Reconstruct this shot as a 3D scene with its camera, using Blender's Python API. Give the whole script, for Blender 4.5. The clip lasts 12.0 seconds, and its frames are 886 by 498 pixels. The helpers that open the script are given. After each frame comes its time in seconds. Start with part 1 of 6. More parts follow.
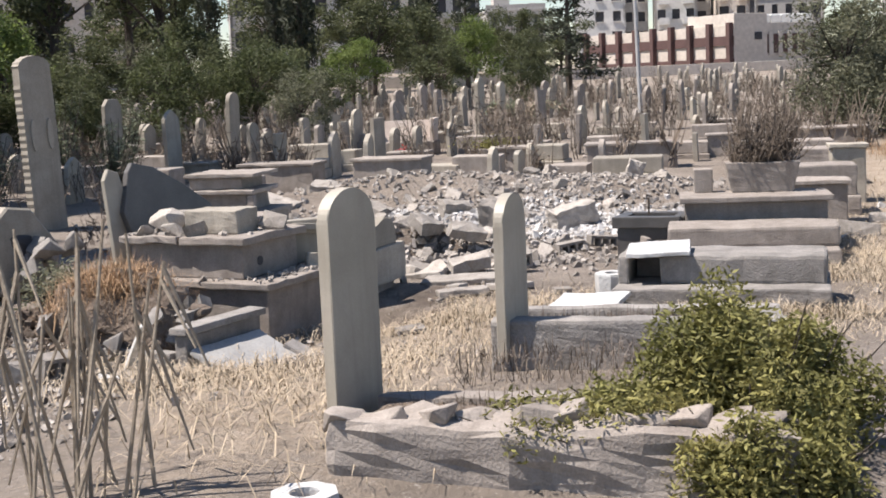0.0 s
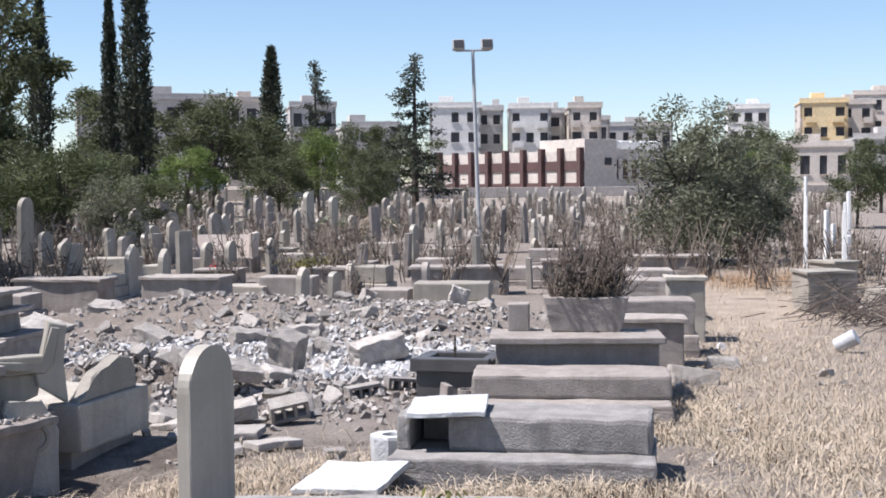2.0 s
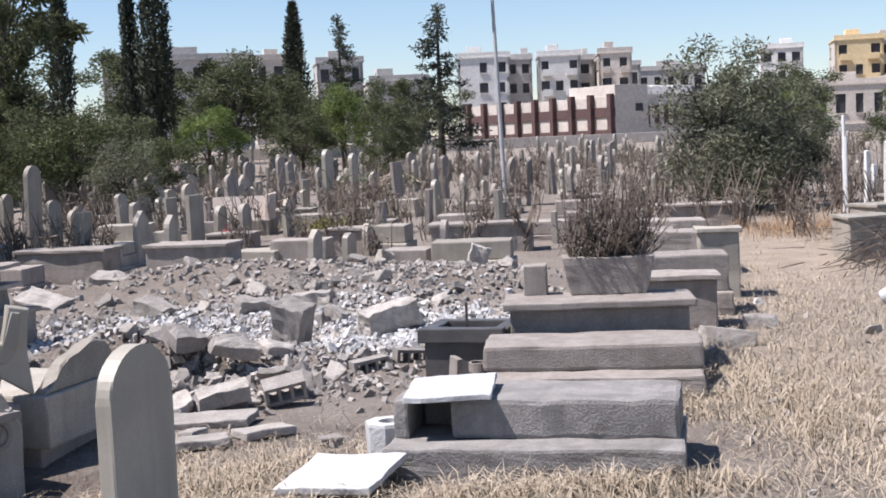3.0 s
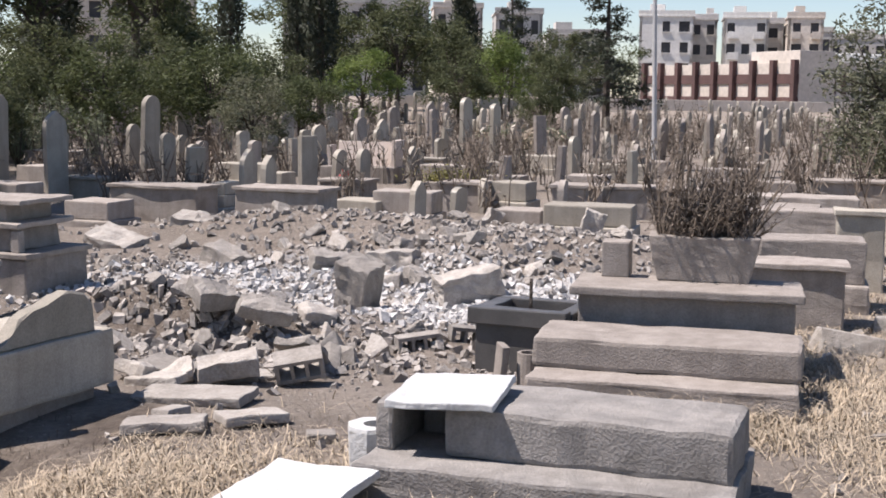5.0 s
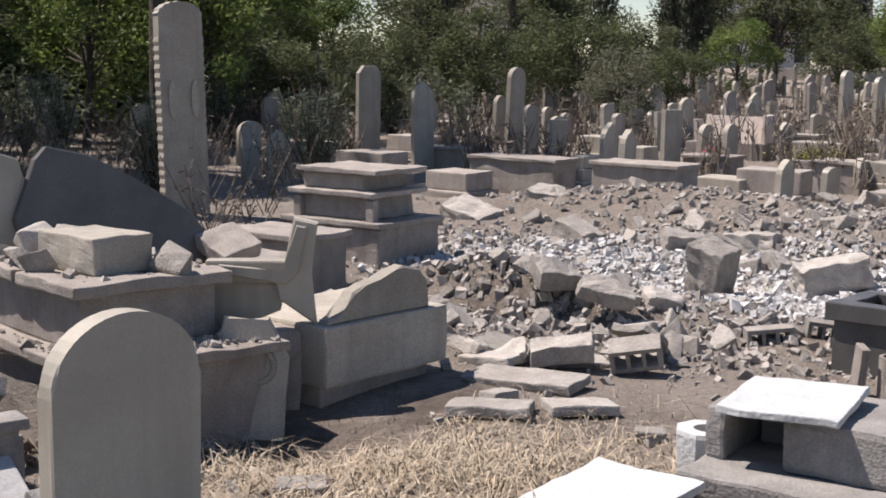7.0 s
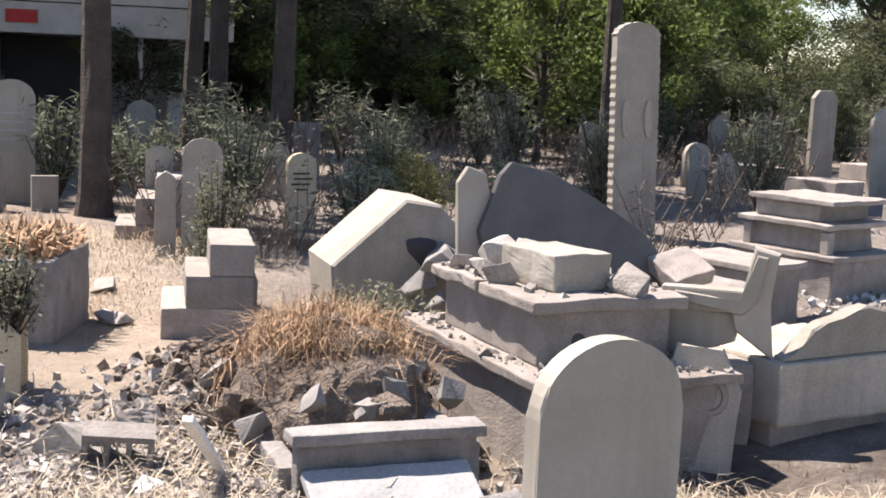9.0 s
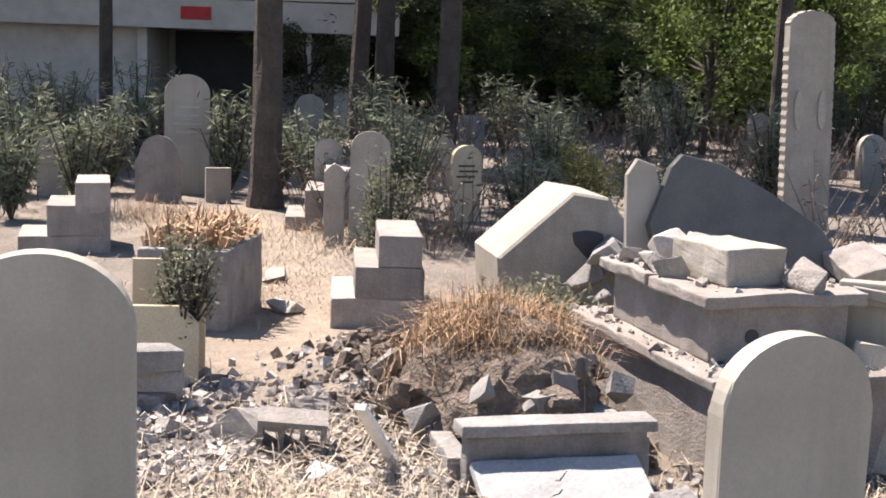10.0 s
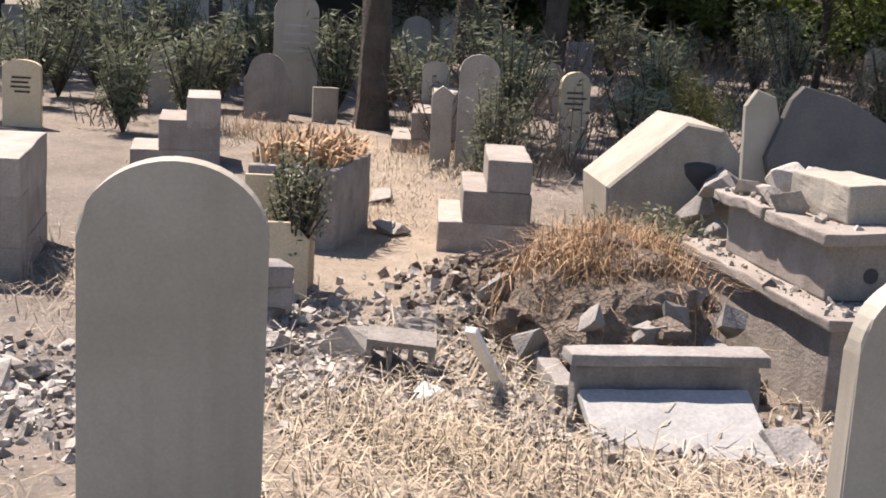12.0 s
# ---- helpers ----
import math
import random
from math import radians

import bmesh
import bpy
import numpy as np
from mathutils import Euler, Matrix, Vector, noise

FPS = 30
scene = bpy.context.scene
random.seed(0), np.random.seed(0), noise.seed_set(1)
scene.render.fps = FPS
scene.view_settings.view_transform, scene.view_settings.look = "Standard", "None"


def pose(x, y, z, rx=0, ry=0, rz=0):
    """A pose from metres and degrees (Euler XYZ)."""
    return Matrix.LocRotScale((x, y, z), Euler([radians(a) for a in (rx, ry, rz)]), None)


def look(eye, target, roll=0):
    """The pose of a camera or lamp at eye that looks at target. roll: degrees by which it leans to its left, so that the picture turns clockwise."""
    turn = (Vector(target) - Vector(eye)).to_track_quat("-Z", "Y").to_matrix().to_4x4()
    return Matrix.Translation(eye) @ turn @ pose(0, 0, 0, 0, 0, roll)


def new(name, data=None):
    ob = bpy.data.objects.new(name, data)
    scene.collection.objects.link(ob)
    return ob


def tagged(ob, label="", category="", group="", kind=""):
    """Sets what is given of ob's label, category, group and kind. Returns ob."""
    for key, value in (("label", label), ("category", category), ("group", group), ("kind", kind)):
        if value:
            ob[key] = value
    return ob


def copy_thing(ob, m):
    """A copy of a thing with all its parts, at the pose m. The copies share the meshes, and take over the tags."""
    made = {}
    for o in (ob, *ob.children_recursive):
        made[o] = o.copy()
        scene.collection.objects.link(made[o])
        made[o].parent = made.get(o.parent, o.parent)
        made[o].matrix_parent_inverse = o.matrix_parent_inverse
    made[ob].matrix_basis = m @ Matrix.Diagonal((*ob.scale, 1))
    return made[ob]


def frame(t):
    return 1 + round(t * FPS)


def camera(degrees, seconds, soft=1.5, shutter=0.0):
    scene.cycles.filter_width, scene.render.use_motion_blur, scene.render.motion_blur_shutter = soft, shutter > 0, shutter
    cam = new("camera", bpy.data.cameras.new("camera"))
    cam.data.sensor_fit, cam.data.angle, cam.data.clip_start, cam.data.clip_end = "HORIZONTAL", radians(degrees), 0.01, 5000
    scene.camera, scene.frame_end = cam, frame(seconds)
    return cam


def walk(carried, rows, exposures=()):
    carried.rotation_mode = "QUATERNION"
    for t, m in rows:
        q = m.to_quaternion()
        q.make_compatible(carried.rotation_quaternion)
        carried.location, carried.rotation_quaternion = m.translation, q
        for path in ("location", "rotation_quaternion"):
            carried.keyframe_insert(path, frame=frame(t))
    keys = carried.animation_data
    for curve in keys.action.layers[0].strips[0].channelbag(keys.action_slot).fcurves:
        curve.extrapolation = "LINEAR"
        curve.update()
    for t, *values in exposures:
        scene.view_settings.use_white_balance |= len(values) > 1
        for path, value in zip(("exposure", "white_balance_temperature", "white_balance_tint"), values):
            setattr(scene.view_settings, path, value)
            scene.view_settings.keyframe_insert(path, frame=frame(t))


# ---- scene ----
cam = camera(37.85, 12.0, soft=1.8)
PATH = [
    (0, (-0.730, -1.953, 1.983), (-0.727, 0.030, 1.720), -2.53),
    (0.5, (-0.496, -1.414, 1.957), (-0.411, 0.573, 1.742), -1.70),
    (1, (-0.400, -0.886, 1.898), (-0.190, 1.095, 1.713), -0.41),
    (1.5, (-0.280, -0.399, 1.921), (0.016, 1.574, 1.790), -0.56),
    (2, (0.076, 0.190, 1.930), (0.305, 2.175, 1.840), -0.48),
    (2.5, (0.260, 0.621, 1.919), (0.441, 2.607, 1.774), -0.53),
    (2.7, (0.322, 0.832, 1.946), (0.518, 2.817, 1.790), -2.42),
    (4.3, (0.977, 2.204, 1.893), (1.023, 4.193, 1.685), 0.06),
    (4.5, (1.103, 2.361, 1.871), (1.137, 4.349, 1.655), -0.74),
    (5, (1.329, 2.711, 1.867), (1.236, 4.696, 1.638), 0.91),
    (5.5, (1.350, 2.921, 1.860), (1.145, 4.895, 1.612), 0.23),
    (6, (1.356, 3.077, 1.866), (1.082, 5.042, 1.611), -1.10),
    (6.5, (1.409, 3.160, 1.873), (0.975, 5.095, 1.609), 0.98),
    (7, (1.430, 3.164, 1.879), (0.783, 5.036, 1.597), 1.15),
    (7.5, (1.382, 3.195, 1.877), (0.568, 5.000, 1.595), 0.95),
    (7.7, (1.360, 3.145, 1.904), (0.480, 4.919, 1.622), 1.22),
    (9.3, (1.242, 3.152, 1.892), (-0.043, 4.658, 1.611), 2.22),
    (9.5, (1.237, 3.145, 1.890), (-0.089, 4.614, 1.602), 1.85),
    (10, (1.213, 3.125, 1.888), (-0.191, 4.518, 1.593), 2.08),
    (10.5, (1.200, 3.113, 1.887), (-0.212, 4.499, 1.593), 1.86),
    (11, (1.206, 3.149, 1.881), (-0.164, 4.578, 1.594), 1.00),
    (11.5, (1.191, 3.141, 1.871), (-0.153, 4.587, 1.552), 1.62),
    (12, (1.128, 3.095, 1.862), (-0.357, 4.369, 1.449), 3.48),
]
LIGHTING = [(0, 0.9, 6600, 14), (1.0, 1.0, 6280, 14), (2.0, 0.92, 6000, 15), (2.7, 0.82, 6050, 16), (4.3, 0.8, 6350, 17), (5.5, 0.8, 6500, 17), (7.5, 0.68, 6600, 16), (9.3, 1.48, 6720, 17), (11, 1.4, 6800, 17), (12, 1.22, 6950, 18)]
walk(cam, [(t, look(eye, target, roll)) for t, eye, target, roll in PATH], LIGHTING)

# ---- world, sun, exposure ----
SUN_AZ, SUN_EL = radians(-98), radians(61)      # heading from +y, clockwise; height
world = bpy.data.worlds.new("world")
scene.world = world
world.use_nodes = True
wn = world.node_tree.nodes
sky = wn.new("ShaderNodeTexSky")
sky.sky_type, sky.sun_disc = "NISHITA", False
sky.sun_elevation, sky.sun_rotation = SUN_EL, SUN_AZ
sky.air_density, sky.dust_density, sky.ozone_density = 1.0, 0.12, 2.5
wn["Background"].inputs["Strength"].default_value = 0.075
world.node_tree.links.new(sky.outputs[0], wn["Background"].inputs["Color"])
sun_data = bpy.data.lights.new("sun", "SUN")
sun_data.energy, sun_data.angle, sun_data.color = 4.8, radians(0.55), (1.0, 0.945, 0.865)
sun = new("sun", sun_data)
sun_from = Vector((math.sin(SUN_AZ) * math.cos(SUN_EL), math.cos(SUN_AZ) * math.cos(SUN_EL), math.sin(SUN_EL)))
sun.matrix_world = look(sun_from * 60, (0, 0, 0))

# ---- materials ----
def mix_color(nt, fac, a, b):
    m = nt.nodes.new("ShaderNodeMix")
    m.data_type = "RGBA"
    for sock, v in ((0, fac), (6, a), (7, b)):
        if isinstance(v, bpy.types.NodeSocket):
            nt.links.new(v, m.inputs[sock])
        elif sock == 0:
            m.inputs[0].default_value = v
        else:
            m.inputs[sock].default_value = (*v, 1)
    return m.outputs[2]


def noise_fac(nt, coord, scale, detail=4.0, lo=0.35, hi=0.65, rough=0.6, distortion=0.0):
    n = nt.nodes.new("ShaderNodeTexNoise")
    n.inputs["Scale"].default_value, n.inputs["Detail"].default_value = scale, detail
    n.inputs["Roughness"].default_value, n.inputs["Distortion"].default_value = rough, distortion
    nt.links.new(coord, n.inputs["Vector"])
    r = nt.nodes.new("ShaderNodeMapRange")
    r.inputs[1].default_value, r.inputs[2].default_value = lo, hi
    nt.links.new(n.outputs[0], r.inputs[0])
    return r.outputs[0]


def surface(name, base, second, stain, scale=6.0, fine=60.0, stain_amount=0.5, rough=0.85, bump=0.25, vary=0.25, island=False, world_space=False, fine_amount=0.14, streaks=0.0):
    """A weathered surface: patches of two tones, stains, grain, relief and a tone of its own for each object or island."""
    m = bpy.data.materials.new(name)
    m.use_nodes = True
    nt = m.node_tree
    bsdf = nt.nodes["Principled BSDF"]
    if world_space:
        coord = nt.nodes.new("ShaderNodeNewGeometry").outputs["Position"]
    else:
        coord = nt.nodes.new("ShaderNodeTexCoord").outputs["Object"]
    patches = noise_fac(nt, coord, scale, 5)
    col = mix_color(nt, patches, base, second)
    spots = noise_fac(nt, coord, scale * 0.37, 8, 0.52, 0.7, 0.7, 0.6)
    sm = nt.nodes.new("ShaderNodeMath")
    sm.operation = "MULTIPLY"
    sm.inputs[1].default_value = stain_amount
    nt.links.new(spots, sm.inputs[0])
    col = mix_color(nt, sm.outputs[0], col, stain)
    if streaks:
        run = nt.nodes.new("ShaderNodeMapping")
        run.inputs["Scale"].default_value = (9.0, 9.0, 0.7)
        nt.links.new(coord, run.inputs["Vector"])
        rm2 = nt.nodes.new("ShaderNodeMath")
        rm2.operation = "MULTIPLY"
        rm2.inputs[1].default_value = streaks
        nt.links.new(noise_fac(nt, run.outputs[0], 1.0, 5, 0.45, 0.75, 0.55, 0.3), rm2.inputs[0])
        col = mix_color(nt, rm2.outputs[0], col, stain)
    grain = noise_fac(nt, coord, fine, 3, 0.3, 0.7)
    gm = nt.nodes.new("ShaderNodeMapRange")
    gm.inputs[3].default_value, gm.inputs[4].default_value = 1 - fine_amount, 1 + fine_amount
    nt.links.new(grain, gm.inputs[0])
    if island:
        rnd = nt.nodes.new("ShaderNodeNewGeometry").outputs["Random Per Island"]
    else:
        rnd = nt.nodes.new("ShaderNodeObjectInfo").outputs["Random"]
    rm = nt.nodes.new("ShaderNodeMapRange")
    rm.inputs[3].default_value, rm.inputs[4].default_value = 1 - vary, 1 + vary
    nt.links.new(rnd, rm.inputs[0])
    mul = nt.nodes.new("ShaderNodeMath")
    mul.operation = "MULTIPLY"
    nt.links.new(gm.outputs[0], mul.inputs[0])
    nt.links.new(rm.outputs[0], mul.inputs[1])
    hsv = nt.nodes.new("ShaderNodeHueSaturation")
    nt.links.new(mul.outputs[0], hsv.inputs["Value"])
    nt.links.new(col, hsv.inputs["Color"])
    nt.links.new(hsv.outputs[0], bsdf.inputs["Base Color"])
    bsdf.inputs["Roughness"].default_value = rough
    if bump:
        bp = nt.nodes.new("ShaderNodeBump")
        bp.inputs["Strength"].default_value, bp.inputs["Distance"].default_value = bump, 0.02
        rel = nt.nodes.new("ShaderNodeMath")
        rel.operation = "ADD"
        nt.links.new(grain, rel.inputs[0])
        nt.links.new(patches, rel.inputs[1])
        nt.links.new(rel.outputs[0], bp.inputs["Height"])
        nt.links.new(bp.outputs[0], bsdf.inputs["Normal"])
    return m


CONCRETE = surface("concrete", (0.252, 0.220, 0.193), (0.336, 0.298, 0.265), (0.160, 0.134, 0.113), 5, 70, 0.6, 0.9, 0.25, 0.15, streaks=0.45)
ROUGH_CONCRETE = surface("rough_concrete", (0.200, 0.188, 0.176), (0.288, 0.268, 0.248), (0.120, 0.108, 0.096), 6, 70, 0.7, 0.95, 0.32, 0.12, streaks=0.35)
STONE = surface("limestone", (0.286, 0.256, 0.210), (0.386, 0.349, 0.294), (0.210, 0.185, 0.151), 2.6, 90, 0.5, 0.75, 0.12, 0.2, fine_amount=0.18, streaks=0.5)
MARBLE = surface("white_marble", (0.290, 0.264, 0.216), (0.396, 0.361, 0.304), (0.229, 0.202, 0.163), 1.7, 120, 0.7, 0.5, 0.04, 0.1, fine_amount=0.06, streaks=0.6)
WHITE_SLAB = surface("chalky_marble", (0.42, 0.42, 0.415), (0.52, 0.52, 0.51), (0.31, 0.32, 0.325), 7, 40, 0.5, 0.6, 0.25, 0.05, fine_amount=0.08)
GRANITE = surface("dark_granite", (0.065, 0.062, 0.06), (0.10, 0.094, 0.09), (0.16, 0.15, 0.14), 3, 150, 0.4, 0.45, 0.08, 0.1, fine_amount=0.2)
YELLOW_STONE = surface("yellow_limestone", (0.5, 0.40, 0.26), (0.55, 0.46, 0.32), (0.36, 0.28, 0.18), 5, 90, 0.4, 0.8, 0.2, 0.1)
PINK_STONE = surface("pinkish_stone", (0.495, 0.414, 0.360), (0.540, 0.468, 0.414), (0.378, 0.315, 0.270), 3, 80, 0.4, 0.8, 0.2, 0.08)
RUBBLE = surface("rubble", (0.269, 0.242, 0.214), (0.370, 0.340, 0.307), (0.151, 0.130, 0.109), 9, 60, 0.5, 0.95, 0.4, 0.32)
DEBRIS = surface("debris", (0.246, 0.220, 0.195), (0.370, 0.339, 0.308), (0.150, 0.129, 0.110), 6, 50, 0.5, 0.95, 0.4, 0.35, island=True)
POWDER = surface("white_powder", (0.40, 0.385, 0.37), (0.50, 0.49, 0.48), (0.28, 0.26, 0.245), 6, 50, 0.4, 0.95, 0.3, 0.25, island=True)
SOIL = surface("soil", (0.145, 0.111, 0.085), (0.204, 0.162, 0.128), (0.085, 0.068, 0.051), 8, 50, 0.5, 1.0, 0.9, 0.1)
STRAW = surface("straw", (0.342, 0.275, 0.194), (0.432, 0.360, 0.270), (0.225, 0.167, 0.113), 3, 40, 0.4, 0.9, 0, 0.35, island=True, world_space=True)
RUST_GRASS = surface("russet_grass", (0.30, 0.19, 0.11), (0.40, 0.27, 0.16), (0.20, 0.125, 0.075), 5, 40, 0.4, 0.9, 0, 0.35, island=True)
DRY_TWIG = surface("dry_twigs", (0.10, 0.078, 0.06), (0.155, 0.125, 0.10), (0.06, 0.047, 0.037), 3, 40, 0.4, 0.9, 0, 0.35, island=True)
STALK = surface("dry_stalks", (0.272, 0.224, 0.168), (0.336, 0.280, 0.216), (0.176, 0.136, 0.104), 6, 60, 0.5, 0.9, 0.2, 0.2, island=True)
GREY_STALK = surface("grey_stalks", (0.150, 0.128, 0.105), (0.225, 0.195, 0.161), (0.083, 0.068, 0.054), 3, 40, 0.5, 0.9, 0, 0.4, island=True)
BARK = surface("bark", (0.05, 0.039, 0.031), (0.085, 0.068, 0.055), (0.03, 0.024, 0.019), 5, 40, 0.5, 0.95, 0.8, 0.15)
WOOD = surface("old_wood", (0.22, 0.16, 0.11), (0.3, 0.23, 0.17), (0.13, 0.1, 0.07), 6, 50, 0.4, 0.85, 0.3, 0.15)
GREY_SHEET = surface("grey_sheet", (0.30, 0.295, 0.285), (0.36, 0.355, 0.345), (0.22, 0.21, 0.20), 3, 60, 0.4, 0.7, 0.1, 0.05)
STEEL = surface("galvanised_steel", (0.38, 0.38, 0.38), (0.45, 0.45, 0.45), (0.25, 0.22, 0.2), 4, 60, 0.4, 0.5, 0.1, 0.05)
WHITE_PAINT = surface("white_paint", (0.68, 0.67, 0.64), (0.76, 0.75, 0.72), (0.45, 0.42, 0.38), 4, 60, 0.4, 0.7, 0.15, 0.05)
PLASTER = surface("pale_plaster", (0.50, 0.445, 0.385), (0.58, 0.52, 0.46), (0.44, 0.39, 0.33), 0.25, 3, 0.5, 0.9, 0.1, 0.12, world_space=True, fine_amount=0.12)
WHITE_PLASTER = surface("whitish_plaster", (0.60, 0.585, 0.55), (0.68, 0.66, 0.63), (0.55, 0.52, 0.48), 0.25, 3, 0.4, 0.9, 0.1, 0.08, world_space=True, fine_amount=0.1)
GREY_PLASTER = surface("grey_plaster", (0.42, 0.40, 0.37), (0.5, 0.47, 0.44), (0.32, 0.3, 0.27), 0.25, 3, 0.5, 0.9, 0.1, 0.08, world_space=True, fine_amount=0.12)
OCHRE_PLASTER = surface("ochre_plaster", (0.66, 0.50, 0.28), (0.7, 0.56, 0.34), (0.5, 0.38, 0.22), 0.3, 3, 0.4, 0.9, 0.1, 0.08, world_space=True, fine_amount=0.12)
BRICK_RED = surface("maroon_panel", (0.085, 0.048, 0.044), (0.11, 0.062, 0.056), (0.06, 0.036, 0.033), 0.6, 6, 0.4, 0.9, 0.1, 0.08, world_space=True)
# shade inside openings put into the colour; also the floodlights' dark glass
SHADE_AND_GLASS = surface("shade_and_glass", (0.035, 0.035, 0.04), (0.05, 0.05, 0.055), (0.025, 0.025, 0.028), 0.6, 6, 0.4, 0.7, 0, 0.2)
RED_CLOTH = surface("red_flower", (0.45, 0.03, 0.03), (0.5, 0.05, 0.05), (0.3, 0.02, 0.02), 9, 60, 0.3, 0.8, 0, 0.1)


def foliage(name, dark, light, vary=0.35, through_light=0.25):
    m = surface(name, dark, light, dark, 1.5, 12, 0.3, 0.75, 0, vary, island=True, world_space=True)
    nt = m.node_tree
    bsdf, out = nt.nodes["Principled BSDF"], nt.nodes["Material Output"]
    tr = nt.nodes.new("ShaderNodeBsdfTranslucent")
    nt.links.new(bsdf.inputs["Base Color"].links[0].from_socket, tr.inputs["Color"])
    mx = nt.nodes.new("ShaderNodeMixShader")
    mx.inputs[0].default_value = through_light
    nt.links.new(bsdf.outputs[0], mx.inputs[1])
    nt.links.new(tr.outputs[0], mx.inputs[2])
    nt.links.new(mx.outputs[0], out.inputs["Surface"])
    return m


BUSH_LEAF = foliage("bush_leaf", (0.135, 0.135, 0.038), (0.27, 0.245, 0.085))
TREE_LEAF = foliage("tree_leaf", (0.061, 0.073, 0.031), (0.112, 0.124, 0.058), through_light=0.42)
BRIGHT_LEAF = foliage("bright_leaf", (0.098, 0.139, 0.034), (0.165, 0.210, 0.060), through_light=0.45)
CYPRESS_LEAF = foliage("cypress_leaf", (0.03, 0.038, 0.022), (0.052, 0.06, 0.036), through_light=0.15)
DIM_LEAF = foliage("dim_leaf", (0.056, 0.070, 0.028), (0.108, 0.126, 0.052), through_light=0.42)
GREY_LEAF = foliage("greyish_leaf", (0.104, 0.108, 0.068), (0.176, 0.180, 0.116), through_light=0.35)
OLEANDER_LEAF = foliage("oleander_leaf", (0.112, 0.132, 0.080), (0.200, 0.220, 0.148), through_light=0.3)


def ground_material():
    """Grey dusty earth, straw where it was left to dry, and pale powder thrown out of the crater."""
    m = bpy.data.materials.new("dry_earth")
    m.use_nodes = True
    nt = m.node_tree
    bsdf = nt.nodes["Principled BSDF"]
    pos = nt.nodes.new("ShaderNodeNewGeometry").outputs["Position"]
    att = nt.nodes.new("ShaderNodeAttribute")
    att.attribute_name = "cover"
    sep = nt.nodes.new("ShaderNodeSeparateColor")
    nt.links.new(att.outputs["Color"], sep.inputs[0])
    earth = mix_color(nt, noise_fac(nt, pos, 1.3, 8, 0.35, 0.65, 0.7), (0.174, 0.144, 0.117), (0.261, 0.222, 0.187))
    earth = mix_color(nt, noise_fac(nt, pos, 22, 5, 0.5, 0.75), earth, (0.148, 0.122, 0.100))
    earth = mix_color(nt, noise_fac(nt, pos, 35, 3, 0.6, 0.7), earth, (0.365, 0.335, 0.300))
    straw = mix_color(nt, noise_fac(nt, pos, 2.2, 8, 0.35, 0.65, 0.7), (0.287, 0.231, 0.174), (0.418, 0.348, 0.274))
    straw = mix_color(nt, noise_fac(nt, pos, 45, 4, 0.5, 0.7), straw, (0.252, 0.183, 0.126))
    edge = noise_fac(nt, pos, 3.0, 8, 0.2, 0.8, 0.75)
    def masked(channel):
        ad = nt.nodes.new("ShaderNodeMath")
        ad.operation = "ADD"
        nt.links.new(channel, ad.inputs[0])
        nt.links.new(edge, ad.inputs[1])
        r = nt.nodes.new("ShaderNodeMapRange")
        r.inputs[1].default_value, r.inputs[2].default_value = 0.75, 1.25
        nt.links.new(ad.outputs[0], r.inputs[0])
        return r.outputs[0]
    col = mix_color(nt, masked(sep.outputs[0]), earth, straw)
    col = mix_color(nt, masked(sep.outputs[1]), col, (0.560, 0.555, 0.550))
    # third channel: dark earth, and shade painted in beside the broken tombs
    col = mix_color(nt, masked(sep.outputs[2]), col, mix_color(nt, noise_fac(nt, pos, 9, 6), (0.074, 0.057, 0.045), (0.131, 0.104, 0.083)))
    nt.links.new(col, bsdf.inputs["Base Color"])
    bsdf.inputs["Roughness"].default_value = 1.0
    bp = nt.nodes.new("ShaderNodeBump")
    bp.inputs["Strength"].default_value, bp.inputs["Distance"].default_value = 0.9, 0.03
    nt.links.new(noise_fac(nt, pos, 28, 6, 0.2, 0.8, 0.7), bp.inputs["Height"])
    nt.links.new(bp.outputs[0], bsdf.inputs["Normal"])
    return m


GROUND = ground_material()

# ---- helpers for things ----
rng = random.Random(7)


def smooth01(v):
    v = min(max(v, 0.0), 1.0)
    return v * v * (3 - 2 * v)


def bump_at(x, y, cx, cy, rx, ry, turn=0.0):
    c, s = math.cos(radians(turn)), math.sin(radians(turn))
    u, v = (x - cx) * c + (y - cy) * s, -(x - cx) * s + (y - cy) * c
    return math.exp(-(u / rx) ** 2 - (v / ry) ** 2)


